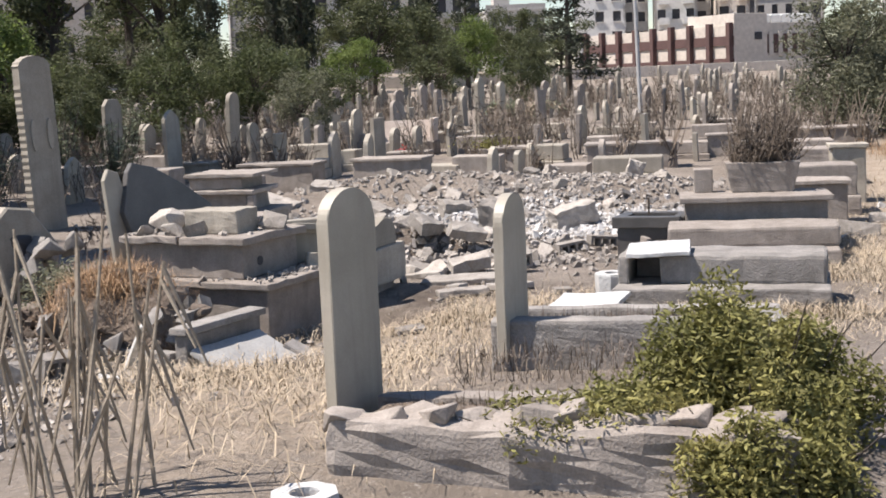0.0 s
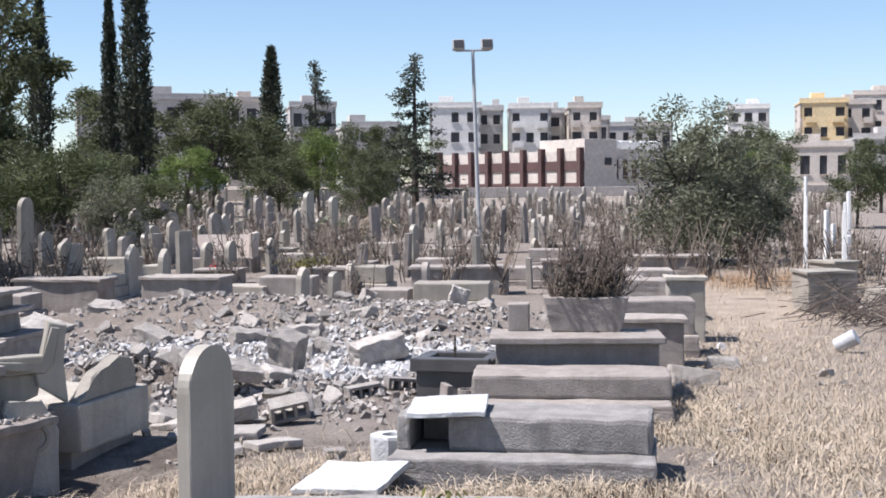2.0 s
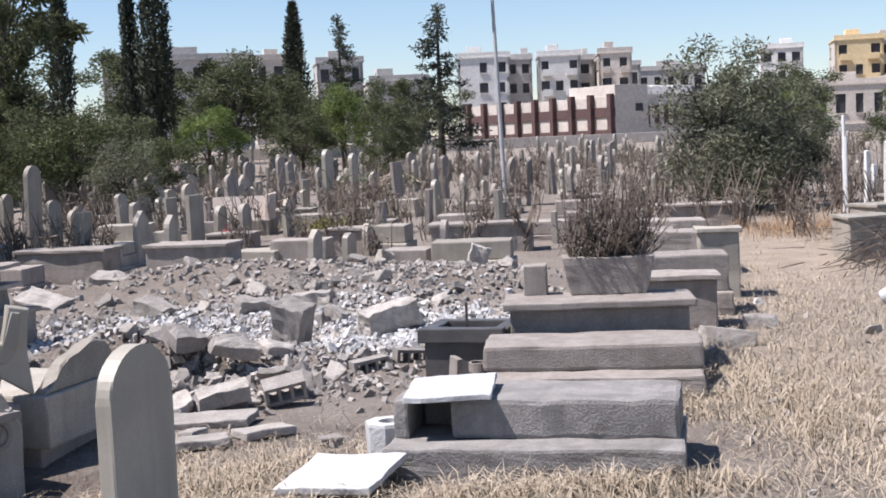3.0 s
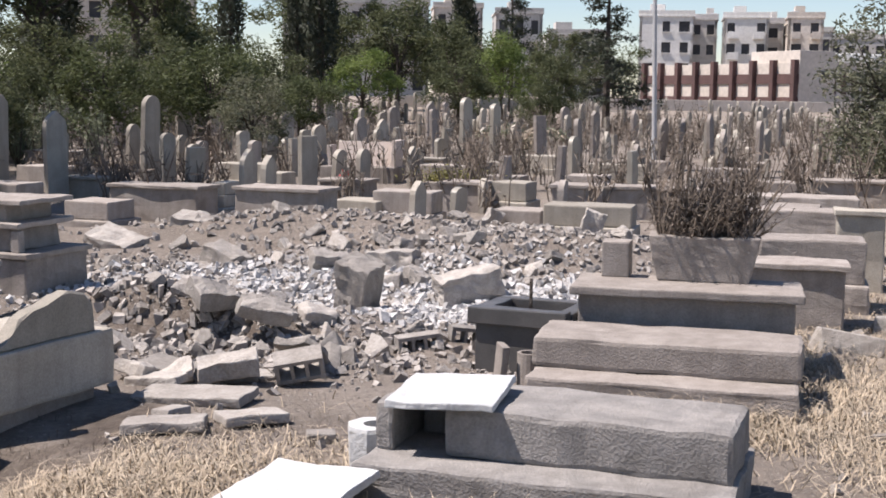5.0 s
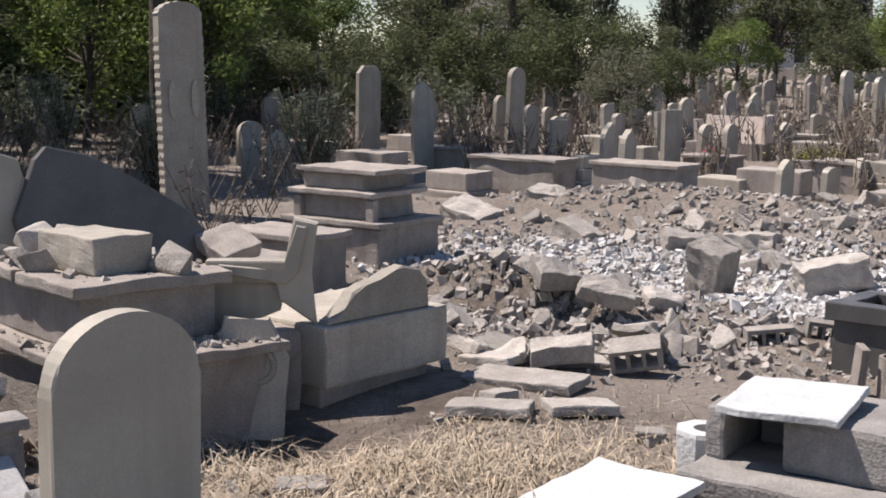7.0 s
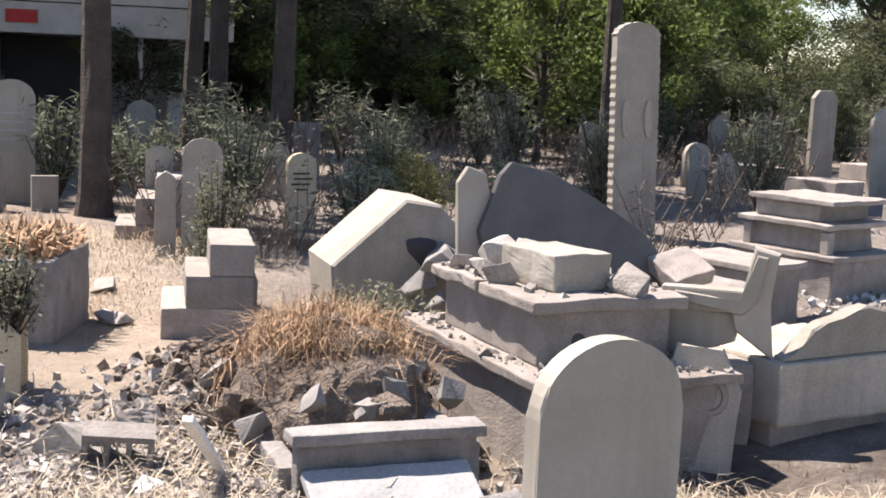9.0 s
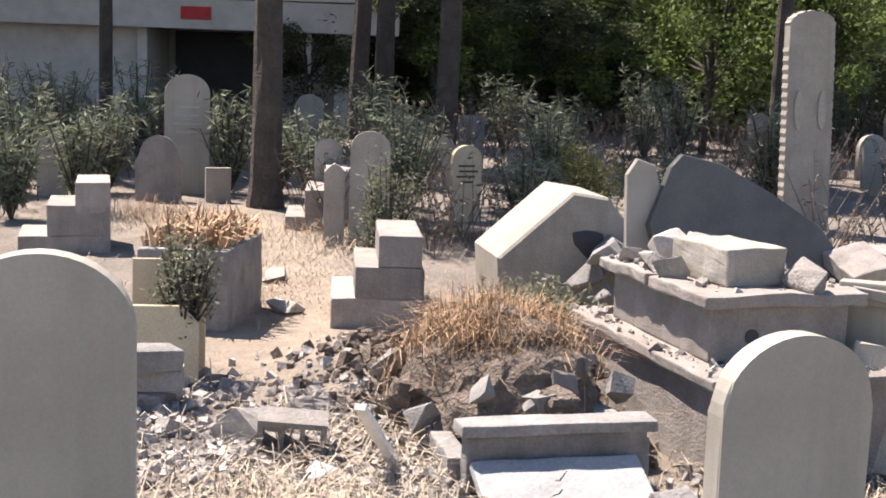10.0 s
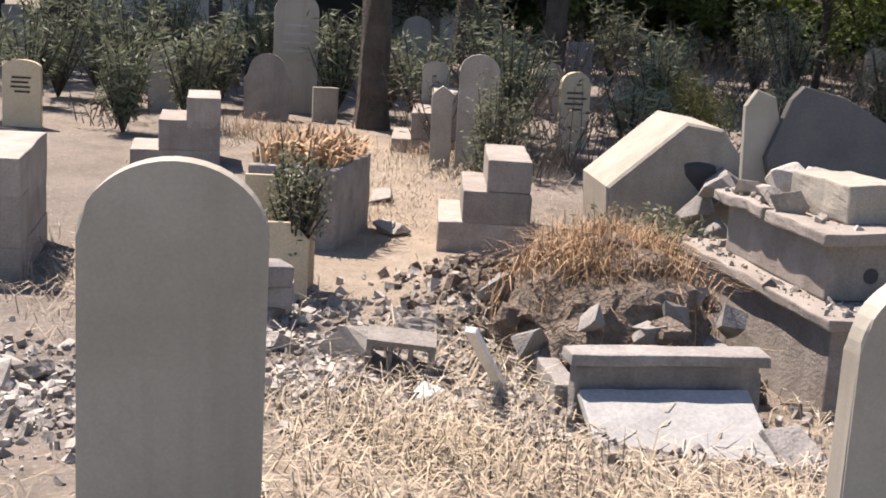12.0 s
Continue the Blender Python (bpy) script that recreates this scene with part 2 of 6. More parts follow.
def height(x, y):
    """The height of the ground."""
    near = 0.30 * (1 - smooth01((y - 4.2) / 4.0)) * (1 - smooth01((-1.6 - x) / 3.0))
    slope = 0.016 * max(0.0, math.hypot(x, y) - 12) if math.hypot(x, y) < 220 else 0.016 * 208
    z = near + slope + 0.025 * noise.noise((x * 0.5, y * 0.5, 3.1)) + 0.012 * noise.noise((x * 2.3, y * 2.3, 1.0))
    z -= 0.10 * bump_at(x, y, -0.2, 2.9, 1.6, 0.5)
    if abs(x) < 14 and 5 < y < 26:
        z -= 0.22 * bump_at(x, y, -0.2, 15.0, 1.9, 1.1)                    # the crater
        z += 0.40 * bump_at(x, y, -1.3, 12.7, 1.2, 0.7, -8) * smooth01((y + 0.1 * x - 12.15 - 0.25 * noise.noise((x * 2.2, y, 4.4))) / 0.3)               # spoil thrown up towards the path
        z += 0.30 * bump_at(x, y, 1.6, 17.2, 2.0, 1.3)
        z += 0.35 * bump_at(x, y, -1.0, 18.6, 2.4, 0.9)
        z += 0.28 * bump_at(x, y, -4.2, 7.9, 0.9, 0.5, -40)
        z -= 0.16 * bump_at(x, y, -1.28, 8.95, 0.4, 0.45)
        z -= 0.14 * bump_at(x, y, -2.6, 8.4, 1.5, 1.5)
        broken = bump_at(x, y, 0.0, 15.5, 4.0, 3.2)
        z += broken * (0.10 * noise.noise((x * 1.7, y * 1.7, 7.7)) + 0.07 * noise.noise((x * 4.1, y * 4.1, 2.7)))
    return z


def part(name, bm, material, parent=None, label=""):
    me = bpy.data.meshes.new(name)
    if isinstance(bm, bmesh.types.BMesh):
        bmesh.ops.recalc_face_normals(bm, faces=bm.faces)
        bm.to_mesh(me)
        bm.free()
    else:
        me.from_pydata(*bm)
    me.materials.append(material)
    ob = new(name, me)
    if parent is not None:
        ob.parent = parent
    if label:
        tagged(ob, label)
    return ob


def thing(name, m, label, category, group=""):
    ob = new(name)
    ob.empty_display_size = 0.1
    ob.matrix_world = m
    return tagged(ob, label, category, group)


def shifted(bm, m):
    bmesh.ops.transform(bm, matrix=m, verts=bm.verts)
    return bm


def worn_box(sx, sy, sz, at=(0, 0, 0), wear=0.012, cut=0.16, bevel=0.015, seed=0.0, rot=0.0, taper=0.0):
    """A cast or sawn block, its base centre at the given place, with knocked and uneven edges."""
    bm = bmesh.new()
    bmesh.ops.create_cube(bm, size=1.0)
    for v in bm.verts:
        k = 1 - taper if v.co.z > 0 else 1
        v.co = Vector((v.co.x * sx * k, v.co.y * sy * k, (v.co.z + 0.5) * sz))
    bmesh.ops.bevel(bm, geom=list(bm.edges), offset=min(bevel, sx * 0.2, sy * 0.2, sz * 0.2), segments=2, profile=0.6, affect="EDGES")
    if wear > 0:
        longest = [e for e in bm.edges if e.calc_length() > cut * 1.5]
        n = int(min(9, max(1, max(sx, sy, sz) / cut)))
        if longest:
            bmesh.ops.subdivide_edges(bm, edges=longest, cuts=n, use_grid_fill=True)
        for v in bm.verts:
            p = v.co * 5.5 + Vector((seed * 3.7, seed * 1.3, seed))
            q = v.co * 17 + Vector((seed, seed * 2.1, 5))
            v.co += (noise.noise_vector(p) * 1.0 + noise.noise_vector(q) * 0.5) * wear
    return shifted(bm, pose(*at, 0, 0, rot))


def outline_slab(points, thick, bevel=0.006):
    """An upright sheet: an outline in x and z, its thickness along y, edges eased."""
    bm = bmesh.new()
    front = [bm.verts.new((x, -thick / 2, z)) for x, z in points]
    back = [bm.verts.new((x, thick / 2, z)) for x, z in points]
    n = len(points)
    rim = []
    rim.append(bm.faces.new(front))
    rim.append(bm.faces.new(back[::-1]))
    for i in range(n):
        bm.faces.new((front[i], back[i], back[(i + 1) % n], front[(i + 1) % n]))
    if bevel:
        es = [e for f in rim for e in f.edges]
        bmesh.ops.bevel(bm, geom=list(set(es)), offset=bevel, segments=1, affect="EDGES")
    return bm


def arch(w, h, top="round", n=20):
    """The outline of a headstone."""
    r = w / 2
    pts = [(-r, 0), (r, 0)]
    if top == "round":
        for i in range(n + 1):
            a = math.pi * i / n
            pts.append((r * math.cos(a), h - r * 0.85 + r * 0.85 * math.sin(a)))
    elif top == "shoulder":
        pts += [(r, h - r * 1.1), (r * 0.86, h - r * 0.95)]
        for i in range(n + 1):
            a = math.pi * i / n
            pts.append((r * 0.8 * math.cos(a), h - r * 0.75 + r * 0.75 * math.sin(a)))
        pts += [(-r * 0.86, h - r * 0.95), (-r, h - r * 1.1)]
    elif top == "point":
        for x, z in ((1, -1.1), (0.92, -0.75), (0.62, -0.42), (0.25, -0.18), (0, 0), (-0.25, -0.18), (-0.62, -0.42), (-0.92, -0.75), (-1, -1.1)):
            pts.append((r * x, h + r * z))
    elif top == "low":
        for i in range(n + 1):
            a = math.pi * i / n
            pts.append((r * math.cos(a), h - r * 0.4 + r * 0.4 * math.sin(a)))
    elif top == "clipped":
        pts += [(r, h - r * 0.5), (r * 0.55, h), (-r * 0.55, h), (-r, h - r * 0.5)]
    elif top == "flat":
        pts += [(r, h), (-r, h)]
    return pts


def rock_bm(seed, sx=1.0, sy=1.0, sz=1.0, cuts=1):
    """An angular broken lump."""
    r = random.Random(seed)
    bm = bmesh.new()
    pts = [Vector((r.uniform(-1, 1), r.uniform(-1, 1), r.uniform(-1, 1))) for _ in range(13)]
    for p in pts:
        p.x, p.y, p.z = (max(-0.72, min(0.72, c)) for c in p)
        bm.verts.new((p.x * 0.7 * sx, p.y * 0.7 * sy, p.z * 0.7 * sz))
    res = bmesh.ops.convex_hull(bm, input=list(bm.verts))
    bmesh.ops.delete(bm, geom=[e for e in res["geom_interior"] if isinstance(e, bmesh.types.BMVert)], context="VERTS")
    if cuts:
        bmesh.ops.bevel(bm, geom=list(bm.edges), offset=0.035 * min(sx, sy, sz), segments=1, affect="EDGES", clamp_overlap=True)
    return bm


class Pile:
    """Many small loose pieces gathered into one mesh."""
    def __init__(self):
        self.v, self.f = [], []

    def add(self, verts, faces):
        k = len(self.v)
        self.v += verts
        self.f += [tuple(i + k for i in f) for f in faces]

    def rock(self, x, y, z, s, r):
        q = Euler((r.uniform(0, 6), r.uniform(0, 6), r.uniform(0, 6))).to_matrix()
        sx, sy, sz = s * r.uniform(0.6, 1.2), s * r.uniform(0.5, 1), s * r.uniform(0.35, 0.8)
        vs = []
        for a, b, c in ((-1, -1, -1), (1, -1, -1), (1, 1, -1), (-1, 1, -1), (-1, -1, 1), (1, -1, 1), (1, 1, 1), (-1, 1, 1)):
            p = q @ Vector((a * sx * r.uniform(0.5, 1), b * sy * r.uniform(0.5, 1), c * sz * r.uniform(0.5, 1))) * 0.5
            vs.append((x + p.x, y + p.y, z + p.z))
        self.add(vs, [(0, 3, 2, 1), (4, 5, 6, 7), (0, 1, 5, 4), (1, 2, 6, 5), (2, 3, 7, 6), (3, 0, 4, 7)])

    def blade(self, x, y, z, h, w, lean, heading):
        dx, dy = math.cos(heading), math.sin(heading)
        px, py = -dy * w / 2, dx * w / 2
        m, t = 0.5, 1.0
        mx, my, mz = x + dx * lean * h * 0.35, y + dy * lean * h * 0.35, z + h * m * (1 - 0.25 * lean)
        tx, ty, tz = x + dx * lean * h * 1.1, y + dy * lean * h * 1.1, z + h * t * max(0.05, 1 - 0.75 * lean)
        self.add([(x - px, y - py, z), (x + px, y + py, z), (mx + px * 0.8, my + py * 0.8, mz), (mx - px * 0.8, my - py * 0.8, mz), (tx, ty, tz)], [(0, 1, 2, 3), (3, 2, 4)])

    def leaf(self, p, size, r, long=1.6, droop=0.0):
        d = Vector((r.gauss(0, 1), r.gauss(0, 1), r.gauss(0, 0.7) - droop)).normalized()
        u = d.cross(Vector((r.gauss(0, 1), r.gauss(0, 1), r.gauss(0, 1)))).normalized()
        l, w = size * long * r.uniform(0.6, 1.2), size * r.uniform(0.35, 0.6)
        a, b, c, e = p, p + d * l * 0.5 + u * w * 0.5, p + d * l, p + d * l * 0.5 - u * w * 0.5
        self.add([tuple(a), tuple(b), tuple(c), tuple(e)], [(0, 1, 2, 3)])

    def stick(self, a, b, ra, rb, sides=4):
        a, b = Vector(a), Vector(b)
        d = (b - a).normalized()
        u = d.orthogonal().normalized()
        w = d.cross(u)
        k = [(math.cos(2 * math.pi * i / sides), math.sin(2 * math.pi * i / sides)) for i in range(sides)]
        vs = [tuple(a + (u * c + w * s) * ra) for c, s in k] + [tuple(b + (u * c + w * s) * rb) for c, s in k]
        self.add(vs, [(i, (i + 1) % sides, sides + (i + 1) % sides, sides + i) for i in range(sides)])

    def data(self):
        return self.v, [], self.f


def stuff(name, pile, material, label, category):
    return tagged(part(name, pile.data(), material), label, category, kind="stuff")


# ---- the ground ----
def strawness(x, y):
    """How far dry straw covers the ground: lanes and gaps between graves."""
    s = 0.68 * bump_at(x, y, 5.0, 9.5, 1.9, 7.0, 0)
    s = max(s, 0.9 * bump_at(x, y, 7.5, 20, 2.2, 8.0, -20))
    s = max(s, 1.1 * bump_at(x, y, -7.2, 9.4, 0.95, 4.6, 57))
    s = max(s, 0.4 * bump_at(x, y, -9.5, 11.0, 4.5, 3.0, -30))
    s = max(s, 0.7 * bump_at(x, y, -0.4, 8.4, 2.6, 1.3, -5))
    s = max(s, 0.75 * bump_at(x, y, -1.6, 5.3, 1.2, 2.2, 0))
    s = max(s, 0.3 * bump_at(x, y, -12, 9.5, 4.0, 1.4, -25))
    return s


def powder(x, y):
    return max(1.0 * bump_at(x, y, 0.0, 14.8, 3.0, 1.3, -4), 0.6 * bump_at(x, y, -0.6, 16.2, 2.6, 0.9, 0), 0.45 * bump_at(x, y, 1.7, 13.9, 1.3, 0.9))


# dark earth patches, with the shade at the tombs' feet painted in
def dark_soil_and_shade(x, y):
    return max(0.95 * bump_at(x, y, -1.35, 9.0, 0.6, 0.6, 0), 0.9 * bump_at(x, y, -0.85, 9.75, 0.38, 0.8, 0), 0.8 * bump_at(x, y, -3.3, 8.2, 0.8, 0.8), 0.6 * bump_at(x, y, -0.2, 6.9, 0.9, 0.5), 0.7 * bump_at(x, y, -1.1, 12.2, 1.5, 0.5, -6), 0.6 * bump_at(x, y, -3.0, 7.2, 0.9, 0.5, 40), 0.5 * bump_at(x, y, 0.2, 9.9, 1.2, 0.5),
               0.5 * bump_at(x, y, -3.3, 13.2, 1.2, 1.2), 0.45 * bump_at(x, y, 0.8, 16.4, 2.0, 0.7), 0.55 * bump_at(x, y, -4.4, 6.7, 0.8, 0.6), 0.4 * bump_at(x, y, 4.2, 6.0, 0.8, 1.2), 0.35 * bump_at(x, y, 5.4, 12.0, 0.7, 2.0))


def build_ground():
    def steps(lo, hi, fine):
        vals, v = [], lo
        while v < hi:
            vals.append(v)
            v += fine
        vals.append(hi)
        return vals
    far = [12, 16, 22, 30, 42, 60, 90, 130, 180, 260, 400, 700, 1200, 2500]
    xs = [-v - 8 for v in far[::-1]] + steps(-18, 10, 0.14) + [10 + v - 8 for v in far]
    ys = [-v + 4 for v in far[::-1][:-2]] + [-12, -8, -5] + steps(-3, 22, 0.14) + [22.5, 23.2, 24, 25, 26.5, 28, 30, 33] + [22 + v for v in far[1:]]
    xs, ys = sorted(set(xs)), sorted(set(ys))
    verts = [(x, y, height(x, y)) for y in ys for x in xs]
    nx = len(xs)
    faces = [(j * nx + i, j * nx + i + 1, (j + 1) * nx + i + 1, (j + 1) * nx + i) for j in range(len(ys) - 1) for i in range(nx - 1)]
    ob = part("ground", (verts, [], faces), GROUND)
    att = ob.data.color_attributes.new("cover", "FLOAT_COLOR", "POINT")
    vals = np.zeros((len(verts), 4), dtype=np.float32)
    for k, (x, y, z) in enumerate(verts):
        vals[k] = (strawness(x, y) if abs(x) < 40 and y < 60 else 0.35, powder(x, y) if abs(x) < 9 else 0, dark_soil_and_shade(x, y) if abs(x) < 9 and y < 30 else 0, 1)
    att.data.foreach_set("color", vals.ravel())
    for p in ob.data.polygons:
        p.use_smooth = True
    return tagged(ob, "dusty grey earth with dry straw and white powder", "ground", kind="structure")


build_ground()

# ---- kinds of graves ----
GRAVE = -14.0        # heading of the graves, degrees from +x


def headstone(x, y, h, w, top="round", material=None, turn=70.0, tilt=0.0, thick=0.06, label="", sunk=0.0, z=None, group="headstones"):
    material = material or STONE
    zz = height(x, y) if z is None else z
    ob = part("headstone", outline_slab(arch(w, h + 0.12 + sunk, top), thick), material)
    ob.matrix_world = pose(x, y, zz - 0.12 - sunk, tilt, 0, turn)
    words = {"round": "round-topped", "point": "pointed", "low": "low-arched", "shoulder": "shouldered", "flat": "flat-topped", "clipped": "clip-cornered"}
    tone = {STONE: "grey limestone", MARBLE: "pale marble", YELLOW_STONE: "yellow limestone", PINK_STONE: "pinkish stone", CONCRETE: "grey cement"}
    tall = "tall" if h > 1.2 else "small" if h < 0.6 else "upright"
    return tagged(ob, label or f"{tall} {words.get(top, 'plain')} {tone.get(material, 'grey stone')} headstone on dry ground", "headstone", group)


def stepped_tomb(x, y, length, depth, h, steps=2, turn=GRAVE, material=None, inset=0.10, wear=0.012, label="", z=None, seed=0.0, cut=0.16):
    """A grave of tiers laid one on another. Its front long side is local -y."""
    material = material or CONCRETE
    zz = height(x, y) if z is None else z
    t = thing("stepped_tomb", pose(x, y, zz, 0, 0, turn), label or "grey cement tomb in steps, dusty and chipped", "tomb", "tombs")
    each = (h + 0.15) / steps
    for i in range(steps):
        k = inset * (steps - 1 - i)
        lo = -0.15 + each * i
        part("tier", worn_box(length - inset * i * 0.9, depth + k * 2 - 0.0 * i, each, (0, 0, lo), wear, cut, 0.02, seed + i), material, t)
    if steps == 1:
        part("lid", worn_box(length + 0.07, depth + 0.07, 0.05, (0, 0, h - 0.005), wear, cut, 0.012, seed + 9), material, t)
    return t


# ---- the two near graves ----
def near_graves():
    t = thing("kerbed_grave", pose(0.2, 5.64, 0.26, 0, 0, -11), "low cement-kerbed grave bed with dry weeds", "grave", "tombs")
    part("kerb", worn_box(1.75, 0.16, 0.32, (0.22, 0.0, -0.06), 0.012, 0.12, 0.025, 1), ROUGH_CONCRETE, t)
    part("kerb", worn_box(1.75, 0.14, 0.26, (0.22, 0.72, -0.06), 0.012, 0.12, 0.025, 2), ROUGH_CONCRETE, t)
    part("kerb", worn_box(0.14, 0.6, 0.26, (1.02, 0.37, -0.06), 0.012, 0.12, 0.02, 3), ROUGH_CONCRETE, t)
    part("soil_bed", worn_box(1.5, 0.58, 0.18, (0.2, 0.37, -0.04), 0.03, 0.1, 0.03, 4), SOIL, t, "dark soil with dry weeds")
    ob = headstone(-0.31, 5.82, 0.855, 0.43, "round", MARBLE, 68, 0, 0.062, "slim round-topped pale marble headstone at a kerbed grave", z=0.42)
    t = thing("walled_grave", pose(-0.30, 3.78, 0.2, 0, 0, -14), "rough cement-walled grave with a crumbled rim", "grave", "tombs")
    part("side_wall", worn_box(2.0, 0.22, 0.60, (0.12, -0.39, -0.28), 0.035, 0.08, 0.05, 11), CONCRETE, t)
    part("side_wall", worn_box(2.0, 0.16, 0.30, (0.12, 0.40, -0.06), 0.02, 0.1, 0.04, 12), CONCRETE, t)
    part("end_wall", worn_box(0.16, 0.62, 0.30, (1.04, 0.0, -0.06), 0.02, 0.1, 0.04, 13), CONCRETE, t)
    part("soil_bed", worn_box(1.85, 0.6, 0.26, (0.1, 0.02, -0.04), 0.03, 0.1, 0.03, 14), SOIL, t, "dark soil with dry weeds")
    for i in range(13):
        part("rim_stone", shifted(rock_bm(40 + i, 0.16 + 0.2 * rng.random() ** 2, 0.2, 0.10 + 0.05 * rng.random()), pose(-0.84 + 0.15 * i + 0.05 * rng.random(), -0.39 + 0.08 * rng.random(), 0.305, rng.uniform(-16, 16), rng.uniform(-16, 16), rng.uniform(-60, 60))), CONCRETE, t)
    headstone(-1.19, 4.36, 1.03, 0.385, "round", MARBLE, 57, 0, 0.07, "round-topped pale marble headstone with a chipped edge", z=0.44)
    octagon_vase(-1.34, 3.22, 0.14, 0.17)
    octagon_vase(0.72, 8.95, 0.0, 0.27)


def octagon_vase(x, y, z, h):
    t = thing("flower_vase", pose(x, y, z, 0, 0, 10), "white cement eight-sided vase with a round hole", "flower vase", "vases")
    bm = bmesh.new()
    n, R, r = 16, 0.15, 0.065
    rings = [(R * 0.92, 0.0), (R, h - 0.02), (R * 0.97, h), (r, h), (r, h * 0.4), (0.001, h * 0.38)]
    grid = []
    for rad, zz in rings:
        row = []
        for i in range(n):
            a = 2 * math.pi * i / n
            k = math.cos(math.pi / 8) / math.cos(((a + math.pi / 8) % (math.pi / 4)) - math.pi / 8) if rad > r + 0.01 else 1.0
            row.append(bm.verts.new((rad * k * math.cos(a), rad * k * math.sin(a), zz)))
        grid.append(row)
    for a, b in zip(grid, grid[1:]):
        for i in range(n):
            bm.faces.new((a[i], a[(i + 1) % n], b[(i + 1) % n], b[i]))
    part("body", bm, WHITE_SLAB, t)


near_graves()


# ---- the row of tombs beside the lane ----
def lane_tombs():
    t = thing("stepped_tomb", pose(1.62, 8.72, 0.0, 0, 0, -16), "rough cement tomb on a low step, one end open", "tomb", "tombs")
    part("tier", worn_box(1.72, 0.98, 0.31, (0.0, -0.02, -0.1), 0.015, 0.13, 0.02, 31), ROUGH_CONCRETE, t)
    part("tier", worn_box(1.34, 0.62, 0.235, (0.17, 0.06, 0.205), 0.015, 0.13, 0.03, 32), ROUGH_CONCRETE, t)
    part("end_panel", worn_box(0.09, 0.62, 0.235, (-0.80, 0.06, 0.205), 0.010, 0.13, 0.02, 33), ROUGH_CONCRETE, t)
    part("tier", worn_box(0.28, 0.24, 0.225, (-0.60, 0.24, 0.207), 0.010, 0.13, 0.02, 34), ROUGH_CONCRETE, t)
    s = part("marble_sheet", worn_box(0.52, 0.55, 0.035, (0, 0, 0), 0.010, 0.06, 0.008, 35), WHITE_SLAB)
    s.matrix_world = pose(1.10, 8.80, 0.46, 3, -2, -12)
    tagged(s, "white carved marble sheet lying on a tomb", "stone slab", "fallen marble sheets")
    s = part("marble_sheet", worn_box(0.60, 0.50, 0.04, (0, 0, 0), 0.012, 0.06, 0.008, 36), WHITE_SLAB)
    s.matrix_world = pose(0.42, 8.32, 0.10, 9, -4, -30)
    tagged(s, "white broken marble sheet lying on the dry grass", "stone slab", "fallen marble sheets")

    t = thing("stepped_tomb", pose(2.38, 10.82, 0.0, 0, 0, -12), "long plain cement tomb in two steps with a chipped front", "tomb", "tombs")
    part("tier", worn_box(1.62, 1.0, 0.26, (0.0, -0.02, -0.06), 0.013, 0.14, 0.02, 41), CONCRETE, t)
    part("tier", worn_box(1.66, 0.66, 0.20, (0.0, 0.10, 0.20), 0.013, 0.14, 0.03, 42), CONCRETE, t)
    t = thing("planter_tomb", pose(2.62, 11.72, 0.0, 0, 0, -10), "smooth cement box tomb with a flower trough of dead shrubs", "tomb", "tombs")
    part("body", worn_box(1.45, 0.62, 0.58, (0.0, 0.0, -0.02), 0.006, 0.25, 0.015, 43), CONCRETE, t)
    part("lid", worn_box(1.56, 0.74, 0.06, (0.0, 0.0, 0.56), 0.006, 0.25, 0.012, 44), CONCRETE, t, "overhanging cement lid")
    part("trough", worn_box(0.64, 0.28, 0.32, (0.10, 0.24, 0.62), 0.010, 0.12, 0.012, 45, 0, -0.22), CONCRETE, t, "flared cement flower trough")
    part("post", worn_box(0.2, 0.22, 0.26, (-0.52, 0.28, 0.62), 0.01, 0.2, 0.012, 46), CONCRETE, t)
    p = Pile()
    for i in range(230):
        a = Vector((rng.uniform(-0.24, 0.42), rng.uniform(0.12, 0.38), 0.90))
        tall = rng.random() ** 2.5
        d = Vector((rng.gauss(0.12, 0.5 - 0.4 * tall), rng.gauss(0, 0.42 - 0.3 * tall), rng.uniform(0.4, 1))).normalized()
        l = 0.10 + 0.22 * rng.random() + 0.5 * tall
        p.stick(a, a + d * l, 0.007, 0.003, 3)
        for k in range(5):
            c = a + d * l * rng.uniform(0.35, 1)
            e = c + Vector((rng.gauss(0, 1), rng.gauss(0, 1), rng.gauss(0.6, 1))).normalized() * rng.uniform(0.03, 0.09)
            p.stick(c, e, 0.004, 0.002, 3)
            p.leaf(e, 0.022, rng)
    for i in range(60):
        a = Vector((rng.uniform(-0.20, 0.42), rng.uniform(0.2, 0.36), 0.90))
        e = a + Vector((rng.gauss(0.02, 0.07), rng.gauss(0, 0.06), rng.uniform(0.2, 0.72)))
        p.stick(a, e, 0.009, 0.004, 4)
        for k in range(5):
            c = a.lerp(e, rng.uniform(0.3, 1))
            f = c + Vector((rng.gauss(0, 0.05), rng.gauss(0, 0.05), rng.uniform(0.03, 0.12)))
            p.stick(c, f, 0.005, 0.002, 3)
            p.leaf(f, 0.024, rng, 2.0)
    part("dead_shrub", p.data(), DRY_TWIG, t, "withered brown shrub")

    t = thing("open_grave_frame", pose(1.55, 11.85, 0.0, 0, 0, -20), "dark grey terrazzo grave frame standing open and broken", "grave", "tombs")
    part("rail", worn_box(0.72, 0.13, 0.12, (0.0, -0.30, 0.32), 0.006, 0.2, 0.01, 51), GRANITE, t)
